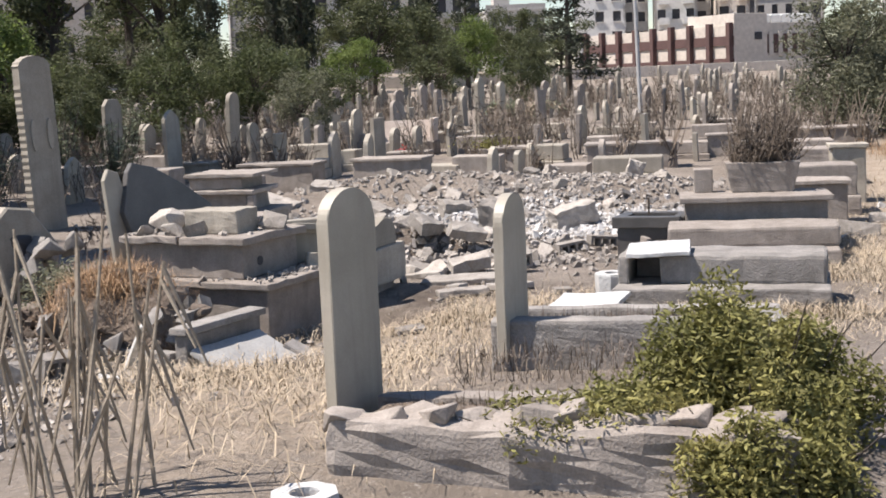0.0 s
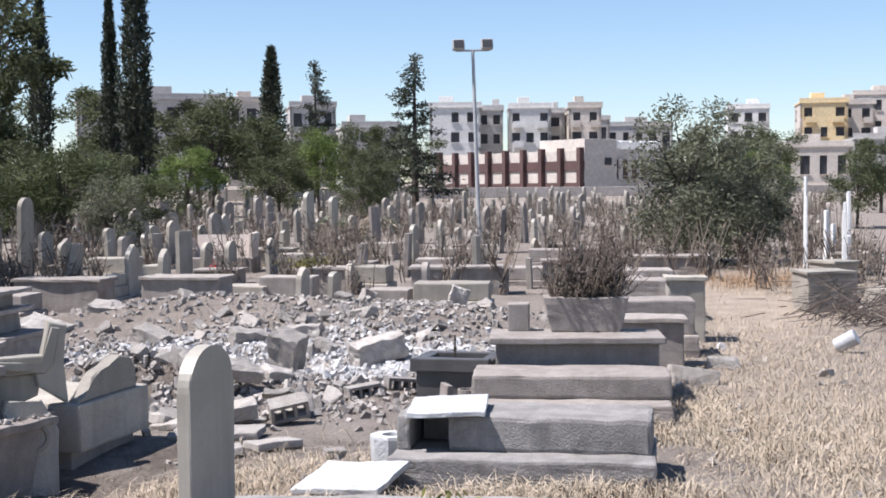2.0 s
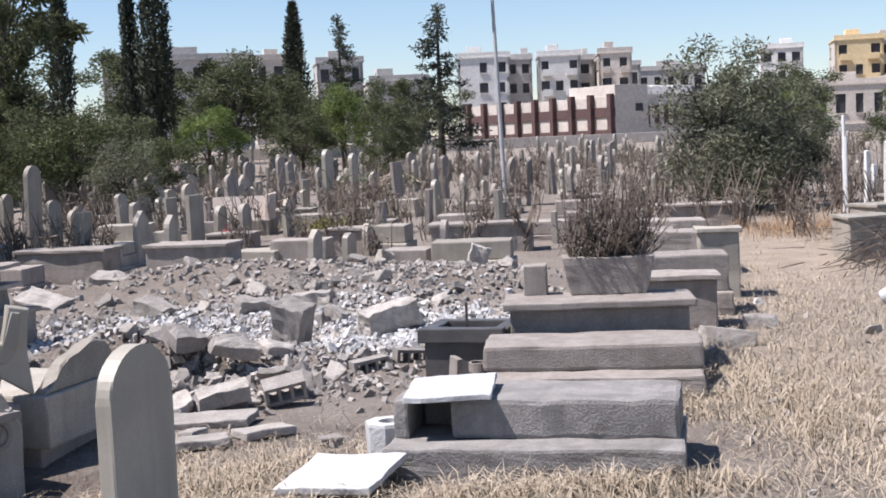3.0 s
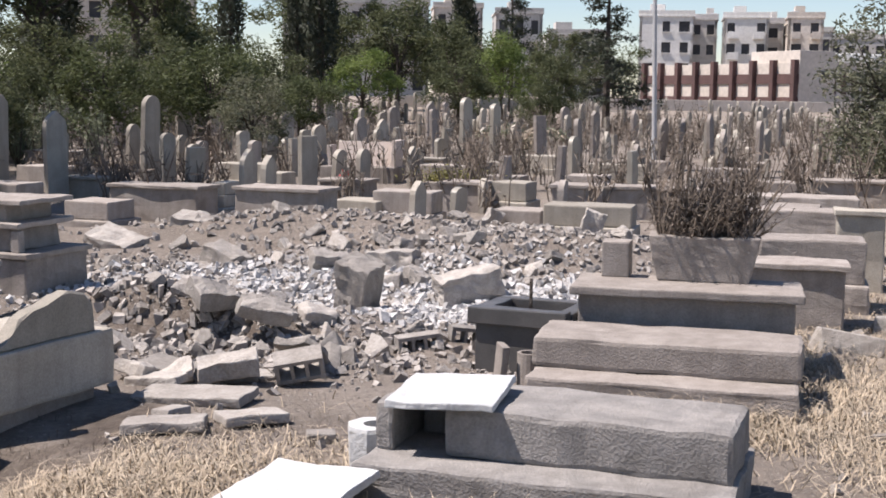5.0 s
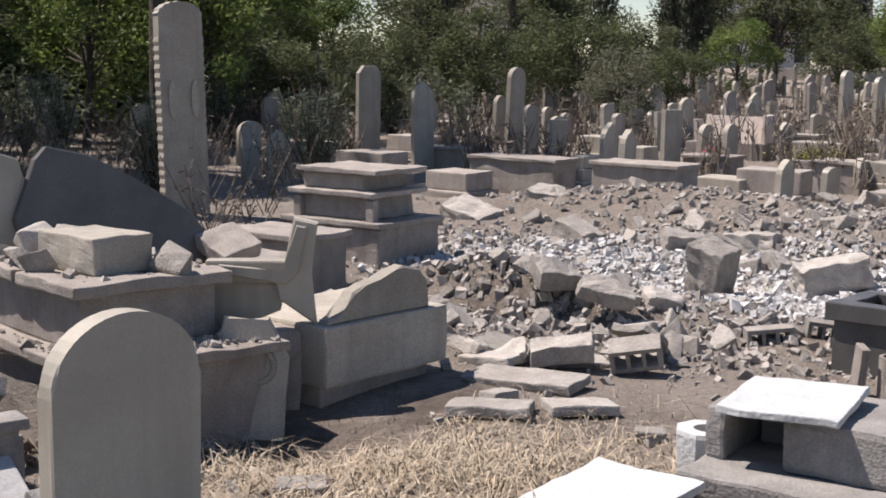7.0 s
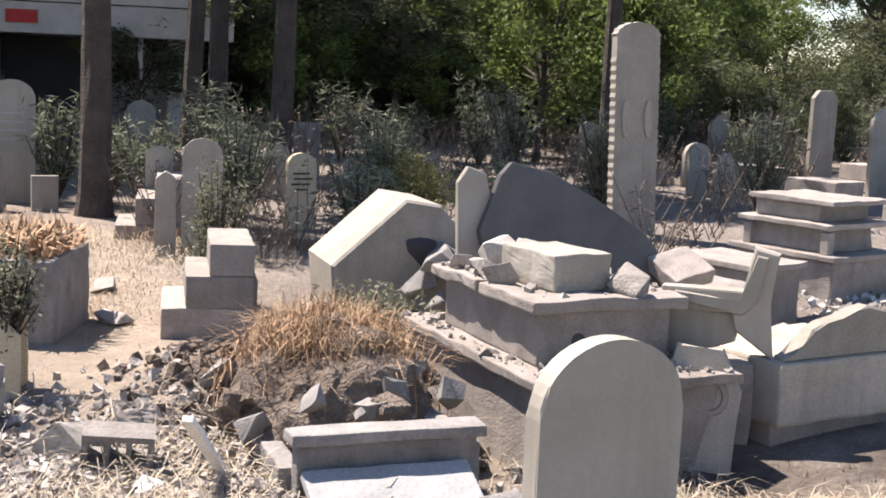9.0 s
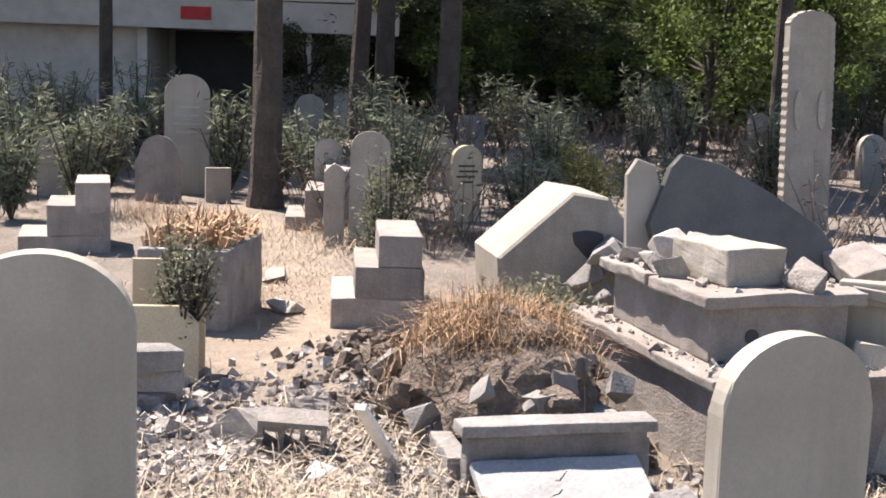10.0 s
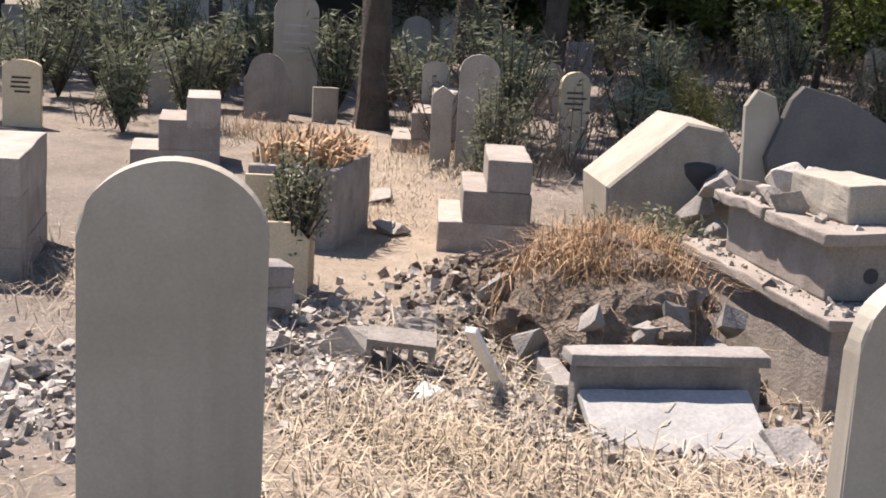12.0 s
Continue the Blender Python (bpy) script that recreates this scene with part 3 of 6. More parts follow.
    part("rail", worn_box(0.72, 0.11, 0.10, (0.0, 0.34, 0.32), 0.006, 0.2, 0.01, 52), GRANITE, t)
    part("rail", worn_box(0.12, 0.52, 0.10, (-0.31, 0.02, 0.32), 0.006, 0.2, 0.01, 53), GRANITE, t)
    part("rail", worn_box(0.12, 0.52, 0.10, (0.31, 0.02, 0.32), 0.006, 0.2, 0.01, 54), GRANITE, t)
    part("wall", worn_box(0.62, 0.09, 0.45, (0.0, -0.28, -0.12), 0.006, 0.2, 0.01, 55), GRANITE, t)
    part("wall", worn_box(0.09, 0.52, 0.45, (-0.27, 0.02, -0.12), 0.006, 0.2, 0.01, 56), GRANITE, t)
    part("bar", worn_box(0.02, 0.02, 0.6, (-0.05, 0.1, 0.0), 0.0, 1, 0.002, 57), BARK, t, "bent iron bar")
    s = part("standing_slab", worn_box(0.05, 0.16, 0.30, (0, 0, 0), 0.008, 0.1, 0.006, 58), CONCRETE)
    s.matrix_world = pose(1.32, 11.0, 0.0, 3, 4, 15)
    tagged(s, "small upright broken cement slab on bare earth", "stone slab", "broken slabs")
    cyl = bmesh.new()
    bmesh.ops.create_cone(cyl, cap_ends=False, segments=20, radius1=0.085, radius2=0.085, depth=0.26)
    bmesh.ops.solidify(cyl, geom=list(cyl.faces), thickness=0.02)
    c = part("clay_pot", shifted(cyl, pose(0, 0, 0.12)), CONCRETE)
    c.matrix_world = pose(1.52, 10.98, 0.0)
    tagged(c, "open grey cement pot beside a tomb", "flower pot", "vases")

    # blocks and low tombs further along
    stepped_tomb(4.15, 14.6, 1.0, 0.6, 0.62, 2, -12, CONCRETE, seed=61, label="pale cement tomb with a narrow top block")
    stepped_tomb(3.7, 13.6, 0.95, 0.5, 0.50, 1, -12, CONCRETE, seed=62, label="single low cement block tomb")
    stepped_tomb(4.85, 15.6, 0.45, 0.4, 0.75, 1, -12, STONE, seed=63, label="square stone block at a grave's end")
    stepped_tomb(4.9, 17.8, 1.5, 0.7, 0.55, 2, -12, CONCRETE, seed=64, label="low cement tomb in two steps")
    stepped_tomb(5.3, 20.5, 1.7, 0.8, 0.5, 2, -12, CONCRETE, seed=65, label="low cement tomb in two steps")
    stepped_tomb(7.2, 24.3, 1.6, 0.7, 0.4, 1, -12, CONCRETE, seed=66, label="low cement tomb half buried in dust")


lane_tombs()


# ---- the broken tombs left of the crater ----
LARGE_TOMB = pose(-2.70, 9.22, 0.0, 0, 0, -28)


def broken_tombs():
    # large tomb in two tiers with a loose block on its slab
    t = thing("large_tomb", LARGE_TOMB, "large pale cement tomb in two tiers, damaged and strewn with rubble", "tomb", "tombs")
    part("tier", worn_box(1.76, 1.10, 0.66, (0.02, 0.04, -0.32), 0.006, 0.25, 0.012, 71), CONCRETE, t)
    part("ledge", worn_box(1.86, 1.20, 0.06, (0.02, 0.04, 0.34), 0.012, 0.1, 0.012, 72), CONCRETE, t, "projecting cement ledge")
    part("tier", worn_box(1.18, 0.80, 0.29, (0.0, 0.0, 0.40), 0.006, 0.25, 0.012, 73), CONCRETE, t)
    for x0, w in ((-0.36, 0.62), (0.30, 0.66)):
        part("top_slab", worn_box(w, 0.95, 0.065, (x0 + 0.02, 0.0, 0.69), 0.014, 0.08, 0.012, 74 + x0), CONCRETE, t, "cracked top slab")
    # a dark disc: the round hole's shade put into colour
    hole = bmesh.new()
    bmesh.ops.create_cone(hole, cap_ends=True, segments=16, radius1=0.04, radius2=0.04, depth=0.02)
    part("niche", shifted(hole, pose(0.586, -0.16, 0.53, 0, 90, 0)), SHADE_AND_GLASS, t, "small round hole")
    b = part("loose_block", worn_box(0.50, 0.38, 0.20, (0, 0, 0), 0.012, 0.08, 0.012, 75), STONE)
    b.matrix_world = LARGE_TOMB @ pose(0.16, -0.08, 0.755, 0, 0, 8)
    tagged(b, "pale stone block lying on a damaged tomb", "stone block", "rubble")
    r = random.Random(62)
    for i, (u, v, w) in enumerate(((-0.36, -0.16, 0.24), (-0.52, 0.10, 0.2), (-0.2, 0.22, 0.16), (-0.46, -0.32, 0.14), (0.5, 0.2, 0.18), (-0.14, -0.36, 0.15), (0.12, -0.38, 0.13), (-0.3, 0.05, 0.22))):
        ob = part("broken_lump", rock_bm(660 + i, w * 1.5, w * 1.1, w, 1), RUBBLE)
        ob.matrix_world = LARGE_TOMB @ pose(u, v, 0.755 + w * 0.3, r.uniform(-20, 20), r.uniform(-20, 20), r.uniform(0, 360))
        tagged(ob, "pale broken cement lump lying on a tomb slab", "rubble", "rubble")
    s = part("leaning_panel", outline_slab([(-0.40, 0), (0.86, 0), (0.86, 0.22), (0.72, 0.40), (0.36, 0.62), (0.02, 0.80), (-0.26, 0.86), (-0.34, 0.78), (-0.50, 0.42)], 0.06), GRANITE)
    s.matrix_world = pose(-3.30, 10.10, 0.48, -10, 0, 62)
    tagged(s, "dark broken granite panel leaning behind a tomb", "stone slab", "broken slabs")
    s = part("leaning_panel", outline_slab([(-0.13, 0), (0.13, 0), (0.12, 0.62), (0.06, 0.86), (-0.06, 0.90), (-0.13, 0.8)], 0.05), MARBLE)
    s.matrix_world = pose(-3.60, 9.70, 0.40, -6, 0, 60)
    tagged(s, "pale broken marble panel upright behind a tomb", "stone slab", "broken slabs")

    # box tomb with a carved, broken headboard, standing on a narrower foot
    t = thing("box_tomb", pose(-1.44, 9.57, 0.0, 0, 0, 69), "cream stone box tomb sunk into the earth", "tomb", "tombs")
    part("body", worn_box(1.04, 0.85, 0.35, (0.51, 0.43, 0.08), 0.008, 0.2, 0.02, 81), STONE, t)
    part("plinth", worn_box(0.92, 0.70, 0.36, (0.50, 0.46, -0.28), 0.01, 0.25, 0.02, 82), CONCRETE, t)
    curve = [(0.04, 0), (0.90, 0), (0.88, 0.17), (0.80, 0.25), (0.66, 0.28), (0.58, 0.26), (0.46, 0.22), (0.34, 0.20), (0.24, 0.17), (0.18, 0.10), (0.12, 0.03), (0.05, 0.03)]
    part("headboard", shifted(outline_slab(curve, 0.10, 0.014), pose(0, 0.09, 0.425)), STONE, t, "broken cream headboard with a scrolled top")
    # broken grave frame standing on edge
    t = thing("broken_grave_frame", pose(-1.60, 9.66, 0.0, 0, 0, 25), "broken pale marble grave frame tipped up on its side", "grave", "tombs")
    part("rail", outline_slab([(-0.09, 1.03), (0.045, 1.0), (0.0, 0.72), (0.045, 0.42), (-0.17, 0.57), (-0.2, 0.70), (-0.13, 0.77)], 0.10, 0.012), MARBLE, t)
    part("moulding", shifted(outline_slab([(-0.075, 0.99), (-0.02, 0.98), (-0.06, 0.74), (-0.13, 0.66), (-0.5, 0.72), (-0.5, 0.77), (-0.15, 0.73)], 0.03, 0.006), pose(0, -0.06, 0)), MARBLE, t, "raised moulding along the frame")
    part("rail", worn_box(0.46, 0.12, 0.13, (-0.34, 0.02, 0.66), 0.01, 0.12, 0.012, 84, -4), MARBLE, t)
    part("panel", shifted(outline_slab([(-0.56, 0.34), (-0.16, 0.5), (-0.13, 0.66), (-0.56, 0.67)], 0.06, 0.012), pose(0, 0.03, 0)), MARBLE, t)
    part("foot", worn_box(0.5, 0.3, 0.60, (-0.3, 0.12, -0.2), 0.02, 0.12, 0.02, 85), CONCRETE, t)
    t = thing("carved_fragment", pose(-1.72, 9.22, 0.0, -10, 0, 25), "broken cream stone panel with a round carving", "stone slab", "broken slabs")
    part("slab", outline_slab([(-0.2, -0.2), (0.16, -0.2), (0.17, 0.1), (0.19, 0.30), (0.08, 0.52), (-0.02, 0.5), (-0.16, 0.53), (-0.2, 0.36)], 0.09, 0.012), STONE, t)
    ring = bmesh.new()
    n = 24
    rows = [[ring.verts.new((rad * math.cos(2 * math.pi * i / n), y, rad * math.sin(2 * math.pi * i / n))) for i in range(n)] for rad, y in ((0.105, 0.0), (0.10, -0.018), (0.075, -0.018), (0.07, 0.0))]
    for p, q in zip(rows, rows[1:]):
        for i in range(n):
            ring.faces.new((p[i], p[(i + 1) % n], q[(i + 1) % n], q[i]))
    part("carving", shifted(ring, pose(0.02, -0.044, 0.26)), STONE, t, "raised carved ring")
    # heap of slabs behind
    for i, (x, y, z, a, b, c, sx, sy) in enumerate(((-2.9, 11.6, 0.35, 20, 12, 30, 0.6, 0.4), (-2.5, 11.2, 0.2, -8, 25, 10, 0.7, 0.35), (-3.2, 12.3, 0.3, 0, 5, -12, 0.7, 0.5), (-2.2, 10.9, 0.15, 5, -18, 50, 0.6, 0.3), (-2.8, 10.9, 0.6, 25, -10, 70, 0.35, 0.3))):
        s = part("broken_slab", worn_box(sx, sy, 0.10, (0, 0, 0), 0.012, 0.1, 0.012, 90 + i), CONCRETE)
        s.matrix_world = pose(x, y, z, a, b, c)
        tagged(s, "broken cement slab tossed among rubble", "stone slab", "broken slabs")
    stepped_tomb(-3.1, 12.4, 0.8, 0.6, 0.5, 1, -14, CONCRETE, seed=96, label="low cement tomb under fallen slabs")

    # the tiered monument
    t = thing("tiered_monument", pose(-3.42, 14.55, 0.0, 0, 0, -14), "pale cement tomb rising in three moulded tiers", "tomb", "tombs")
    part("tier", worn_box(1.10, 1.0, 0.46, (0.04, 0.1, -0.08), 0.012, 0.15, 0.02, 101), CONCRETE, t)
    part("ledge", worn_box(1.18, 1.08, 0.05, (0.04, 0.1, 0.38), 0.012, 0.15, 0.012, 106), CONCRETE, t)
    part("tier", worn_box(0.80, 0.78, 0.22, (-0.02, 0.1, 0.43), 0.012, 0.15, 0.02, 102, 0, 0.06), CONCRETE, t)
    for sx in (-0.42, 0.44):
        part("baluster", worn_box(0.09, 0.09, 0.20, (sx, -0.3, 0.43), 0.006, 0.2, 0.012, 107), CONCRETE, t)
    part("ledge", worn_box(1.0, 0.94, 0.05, (-0.02, 0.1, 0.65), 0.012, 0.15, 0.012, 103), CONCRETE, t)
    part("tier", worn_box(0.72, 0.70, 0.16, (-0.06, 0.1, 0.70), 0.012, 0.15, 0.02, 104), CONCRETE, t)
    part("ledge", worn_box(0.95, 0.84, 0.045, (0.02, 0.1, 0.86), 0.014, 0.12, 0.012, 105), CONCRETE, t)


broken_tombs()


# ---- the end where the path goes under the trees ----
def path_graves():
    # collapsed grave with a mound of earth and a leaning front panel
    t = thing("collapsed_grave", pose(-2.50, 7.52, -0.08, 0, 0, 59) @ Matrix.Scale(1.14, 4), "collapsed grave with a cracked frame and its front panel fallen", "grave", "tombs")
    part("kerb", worn_box(0.74, 0.10, 0.34, (0.0, -0.10, -0.05), 0.012, 0.1, 0.012, 111), ROUGH_CONCRETE, t)
    part("lip", worn_box(0.80, 0.14, 0.045, (0.0, -0.11, 0.29), 0.008, 0.1, 0.01, 112), ROUGH_CONCRETE, t)
    part("kerb", worn_box(0.10, 1.3, 0.28, (0.38, 0.6, -0.05), 0.012, 0.1, 0.012, 113), ROUGH_CONCRETE, t)
    part("kerb", worn_box(0.10, 1.0, 0.24, (-0.36, 0.45, -0.07), 0.012, 0.1, 0.012, 114), ROUGH_CONCRETE, t)
    fp = part("front_panel", shifted(worn_box(0.68, 0.44, 0.04, (0, 0, 0), 0.006, 0.12, 0.01, 115), pose(-0.02, -0.36, 0.07, 26, 0, 0)), GREY_SHEET, t, "grey sheet fallen against the kerb")
    part("fragment", shifted(worn_box(0.2, 0.2, 0.06, (0, 0, 0), 0.01, 0.06, 0.01, 116), pose(0.40, -0.42, 0.02, 30, 0, 20)), ROUGH_CONCRETE, t)
    bm = bmesh.new()
    bmesh.ops.create_icosphere(bm, subdivisions=5, radius=1.0)
    for v in bm.verts:
        v.co = Vector((v.co.x * 0.46, v.co.y * 0.62, max(v.co.z, -0.2) * 0.46))
        v.co += noise.noise_vector(v.co * 4.0) * 0.09 + noise.noise_vector(v.co * 11) * 0.05
    part("earth_mound", shifted(bm, pose(0.0, 0.78, 0.10)), SOIL, t, "mound of dark earth and clods")
    for i in range(26):
        a, r = rng.uniform(0, 6.28), rng.uniform(0.35, 0.62)
        part("clod", shifted(rock_bm(200 + i, 0.16 * rng.uniform(0.5, 1.2), 0.13, 0.1, 0), pose(r * math.cos(a) * 0.85, 0.7 + r * math.sin(a), rng.uniform(0.12, 0.42), 20, 30, i * 50)), ROUGH_CONCRETE if i % 3 else SOIL, t)

    # roofed tomb, broken open at its end
    t = thing("roofed_tomb", pose(-5.25, 10.5, 0.06, 0, 0, -16), "pale cement tomb with a pitched roof, broken open", "tomb", "tombs")
    pr = [(-0.55, 0), (0.55, 0), (0.58, 0.42), (0.26, 0.82), (-0.02, 0.86), (-0.58, 0.36)]
    bm = outline_slab(pr, 0.85, 0.02)
    part("body", shifted(bm, pose(-0.1, 0.3, 0.0, 0, 0, 72)), STONE, t)
    # a dark lump in the end face carries the hole's shade as colour
    part("cavity", shifted(rock_bm(301, 0.34, 0.10, 0.28, 1), pose(0.31, 0.22, 0.46, 0, 0, 72)), SHADE_AND_GLASS, t, "dark hole broken into the end")
    for i in range(7):
        part("fragment", shifted(rock_bm(310 + i, 0.28, 0.22, 0.2, 1), pose(0.5 + rng.uniform(-0.15, 0.2), 0.35 + rng.uniform(-0.3, 0.5), rng.uniform(0.1, 0.55), 10, 30, 40 * i)), ROUGH_CONCRETE, t)
    # stair-like tomb by the path
    t = thing("stepped_tomb", pose(-5.65, 9.25, 0.0, 0, 0, -40), "pale stone tomb rising like three stairs beside the path", "tomb", "tombs")
    for i, (w, lo) in enumerate(((0.62, -0.1), (0.46, 0.22), (0.30, 0.44))):
        part("tier", worn_box(0.9, w, 0.32 if i == 0 else 0.22, (0.0, (0.62 - w) / 2, lo), 0.008, 0.2, 0.012, 120 + i), CONCRETE, t)
    t = thing("stepped_tomb", pose(-9.6, 11.95, 0.0, 0, 0, -40), "pale stone tomb rising like stairs, weeds around", "tomb", "tombs")
    for i, (w, lo) in enumerate(((0.7, -0.1), (0.5, 0.18), (0.3, 0.38))):
        part("tier", worn_box(1.0, w, 0.28, (0.0, (0.7 - w) / 2, lo), 0.008, 0.2, 0.012, 125 + i), CONCRETE, t)
    t = thing("stepped_tomb", pose(-9.6, 8.95, 0.0, 0, 0, -30), "grey cement tomb in stairs on the dry ground", "tomb", "tombs")
    for i, (w, lo) in enumerate(((0.8, -0.1), (0.55, 0.18), (0.3, 0.38))):
        part("tier", worn_box(0.8, w, 0.28, (0.0, (0.8 - w) / 2, lo), 0.008, 0.2, 0.012, 130 + i), CONCRETE, t)
    t = thing("stepped_tomb", pose(-6.6, 5.9, 0.0, 0, 0, -30), "grey cement tomb in stairs behind a headstone", "tomb", "tombs")
    for i, (w, lo) in enumerate(((0.8, -0.1), (0.55, 0.2), (0.3, 0.42))):
        part("tier", worn_box(1.2, w, 0.3, (0.0, (0.8 - w) / 2, lo), 0.008, 0.2, 0.012, 135 + i), CONCRETE, t)
    # box planter full of withered leaves
    t = thing("planter_grave", pose(-6.15, 8.0, 0.0, 0, 0, 40), "rough cement planter grave full of withered leaves", "planter", "tombs")
    part("body", worn_box(0.62, 1.0, 0.60, (0.0, 0.35, -0.05), 0.01, 0.15, 0.015, 140), ROUGH_CONCRETE, t)
    p = Pile()
    for i in range(420):
        x, y = rng.uniform(-0.28, 0.28), rng.uniform(-0.1, 0.8)
        p.blade(x, y, 0.53, rng.uniform(0.15, 0.36), 0.03, rng.uniform(0.2, 1.0), rng.uniform(0, 6.28))
    part("withered_leaves", p.data(), RUST_GRASS, t, "brown drooping strap leaves")
    # two beige sheets leaning at the planter with rubble in front
    for i, (x, y, w, h, tz) in enumerate(((-5.08, 7.16, 0.42, 0.66, 55), (-4.92, 6.92, 0.56, 0.44, 52))):
        s = part("leaning_panel", outline_slab([(-w / 2, 0), (w / 2, 0), (w / 2, h - 0.1), (w / 2 - 0.1, h), (-w / 2, h)], 0.05), YELLOW_STONE)
        s.matrix_world = pose(x, y, 0.02, -8, 0, tz)
        tagged(s, "beige clip-cornered stone panel leaning by a planter", "stone slab", "broken slabs")
    for i in range(3):
        s = part("cement_block", worn_box(0.28, 0.19, 0.12, (0, 0, 0), 0.014, 0.08, 0.015, 150 + i), ROUGH_CONCRETE)
        s.matrix_world = pose(-4.60 + 0.03 * i, 6.70 + 0.05 * (i % 2), -0.02 + 0.115 * i, 4 * (i % 2), 3, 30 + 25 * i)
        tagged(s, "broken grey cement block in a heap", "cement block", "rubble")


path_graves()

# ---- headstones ----
def old_headstones():
    # beyond the crater: x, y, height, apparent width, top
    mid = [(-14.6, 24.9, 0.84, 0.6, "round"), (-8.7, 25.2, 0.89, 0.45, "point"), (-7.16, 23.9, 1.63, 0.52, "clipped"), (-5.77, 22.9, 1.41, 0.45, "point"),
           (-9.2, 36.1, 0.77, 0.36, "round"), (-5.06, 25.7, 1.65, 0.5, "round"), (-4.42, 26.4, 0.76, 0.42, "round"), (-5.4, 29.4, 0.78, 0.3, "round"),
           (-5.3, 33.5, 0.76, 0.34, "low"), (-4.75, 32.8, 0.77, 0.38, "round"), (-2.69, 22.8, 0.87, 0.45, "point"), (-1.87, 23.6, 1.06, 0.42, "flat"),
           (-2.97, 32.8, 0.66, 0.32, "round"), (-1.13, 25.0, 0.81, 0.4, "round"), (-0.87, 33.1, 0.65, 0.34, "flat"), (-8.6, 22.3, 0.72, 0.5, "round"),
           (-9.5, 26.8, 0.87, 0.42, "round"), (-5.6, 34.9, 0.72, 0.3, "round"), (-2.9, 32.1, 0.62, 0.3, "round"), (-0.83, 32.5, 0.66, 0.34, "round"),
           (-0.14, 31.6, 0.7, 0.36, "low"), (1.58, 33.8, 0.57, 0.3, "round"), (2.18, 35.6, 0.72, 0.3, "round"), (2.34, 36.2, 0.5, 0.26, "round"),
           (2.68, 28.1, 0.94, 0.38, "round"), (4.05, 28.9, 0.68, 0.3, "flat")]
    for i, (x, y, h, w, top) in enumerate(mid):
        headstone(x, y, h, w, top, STONE if i % 4 else MARBLE, 68 + rng.uniform(-8, 8), rng.uniform(-2, 2), 0.09)
    for i in range(34):
        y = rng.uniform(19.5, 30)
        x = rng.uniform(-0.42, 0.22) * y + 0.6
        if abs(x - 0.8) < 0.8 and y > 25 or -2.6 < x < -0.4 and 26 < y < 29.5:
            continue
        headstone(x, y, rng.uniform(0.5, 1.05), rng.uniform(0.3, 0.45), rng.choice(("round", "round", "point", "low", "flat")), rng.choice((STONE, STONE, CONCRETE, MARBLE)), 68 + rng.uniform(-10, 10), rng.uniform(-4, 4), 0.09)
    headstone(0.44, 31.7, 1.62, 0.46, "round", MARBLE, 66, 0, 0.1, "tall round-topped pale marble headstone, one of a pair")
    headstone(1.08, 33.3, 1.47, 0.42, "round", MARBLE, 66, 0, 0.1, "tall round-topped pale marble headstone, one of a pair")
    # near the path under the trees
    late = [(-12.43, 12.13, 1.48, 0.55, "round", MARBLE), (-12.97, 10.6, 0.79, 0.36, "round", STONE), (-11.92, 11.4, 0.78, 0.54, "shoulder", CONCRETE),
            (-11.5, 11.95, 0.41, 0.3, "flat", STONE), (-14.77, 15.93, 1.05, 0.45, "round", STONE), (-9.96, 12.35, 0.88, 0.3, "round", STONE),
            (-8.28, 11.05, 0.81, 0.2, "point", STONE), (-8.11, 11.35, 1.12, 0.38, "round", STONE), (-13.47, 16.61, 0.89, 0.37, "low", CONCRETE),
            (-11.02, 15.17, 0.73, 0.35, "round", MARBLE), (-8.79, 13.37, 0.85, 0.34, "round", YELLOW_STONE), (-12.91, 17.67, 0.84, 0.42, "flat", CONCRETE),
            (-10.77, 16.87, 0.34, 0.37, "round", STONE), (-12.56, 18.3, 0.27, 0.24, "round", STONE), (-12.42, 18.93, 0.63, 0.28, "round", CONCRETE),
            (-12.01, 19.69, 0.4, 0.24, "round", STONE), (-13.24, 23.42, 0.93, 0.47, "shoulder", STONE), (-11.07, 22.95, 0.89, 0.4, "round", STONE),
            (-19.11, 13.21, 0.72, 0.4, "round", STONE), (-7.51, 20.28, 0.86, 0.3, "round", MARBLE), (-17.81, 11.15, 0.6, 0.33, "round", STONE),
            (-18.57, 12.97, 0.7, 0.4, "round", STONE), (-19.54, 11.46, 0.83, 0.46, "flat", CONCRETE), (-18.6, 12.2, 0.5, 0.3, "round", STONE),
            (-5.9, 9.75, 0.45, 0.34, "shoulder", MARBLE), (-12.1, 8.5, 0.7, 0.4, "low", YELLOW_STONE), (-7.2, 5.3, 0.62, 0.34, "low", YELLOW_STONE)]
    for x, y, h, w, top, mat in late:
        ob = headstone(x, y, h, w, top, mat, 58 + rng.uniform(-8, 8), rng.uniform(-3, 3), 0.08)
        if mat in (YELLOW_STONE, MARBLE) and h > 0.6:
            for k in range(4):
                part("inscription_line", worn_box(w * rng.uniform(0.4, 0.66), 0.008, 0.022, (rng.uniform(-0.02, 0.02), -0.041, 0.12 + h * (0.72 - 0.07 * k)), 0, 1, 0.003), BARK if mat == YELLOW_STONE else GREY_SHEET, ob, "worn dark line of lettering")
    # the tall carved stone with a scalloped edge
    t = thing("carved_headstone", pose(-6.25, 16.25, height(-6.25, 16.25) - 0.1, 0, -2.2, 56), "very tall weathered headstone with a scalloped carved edge", "headstone", "headstones")
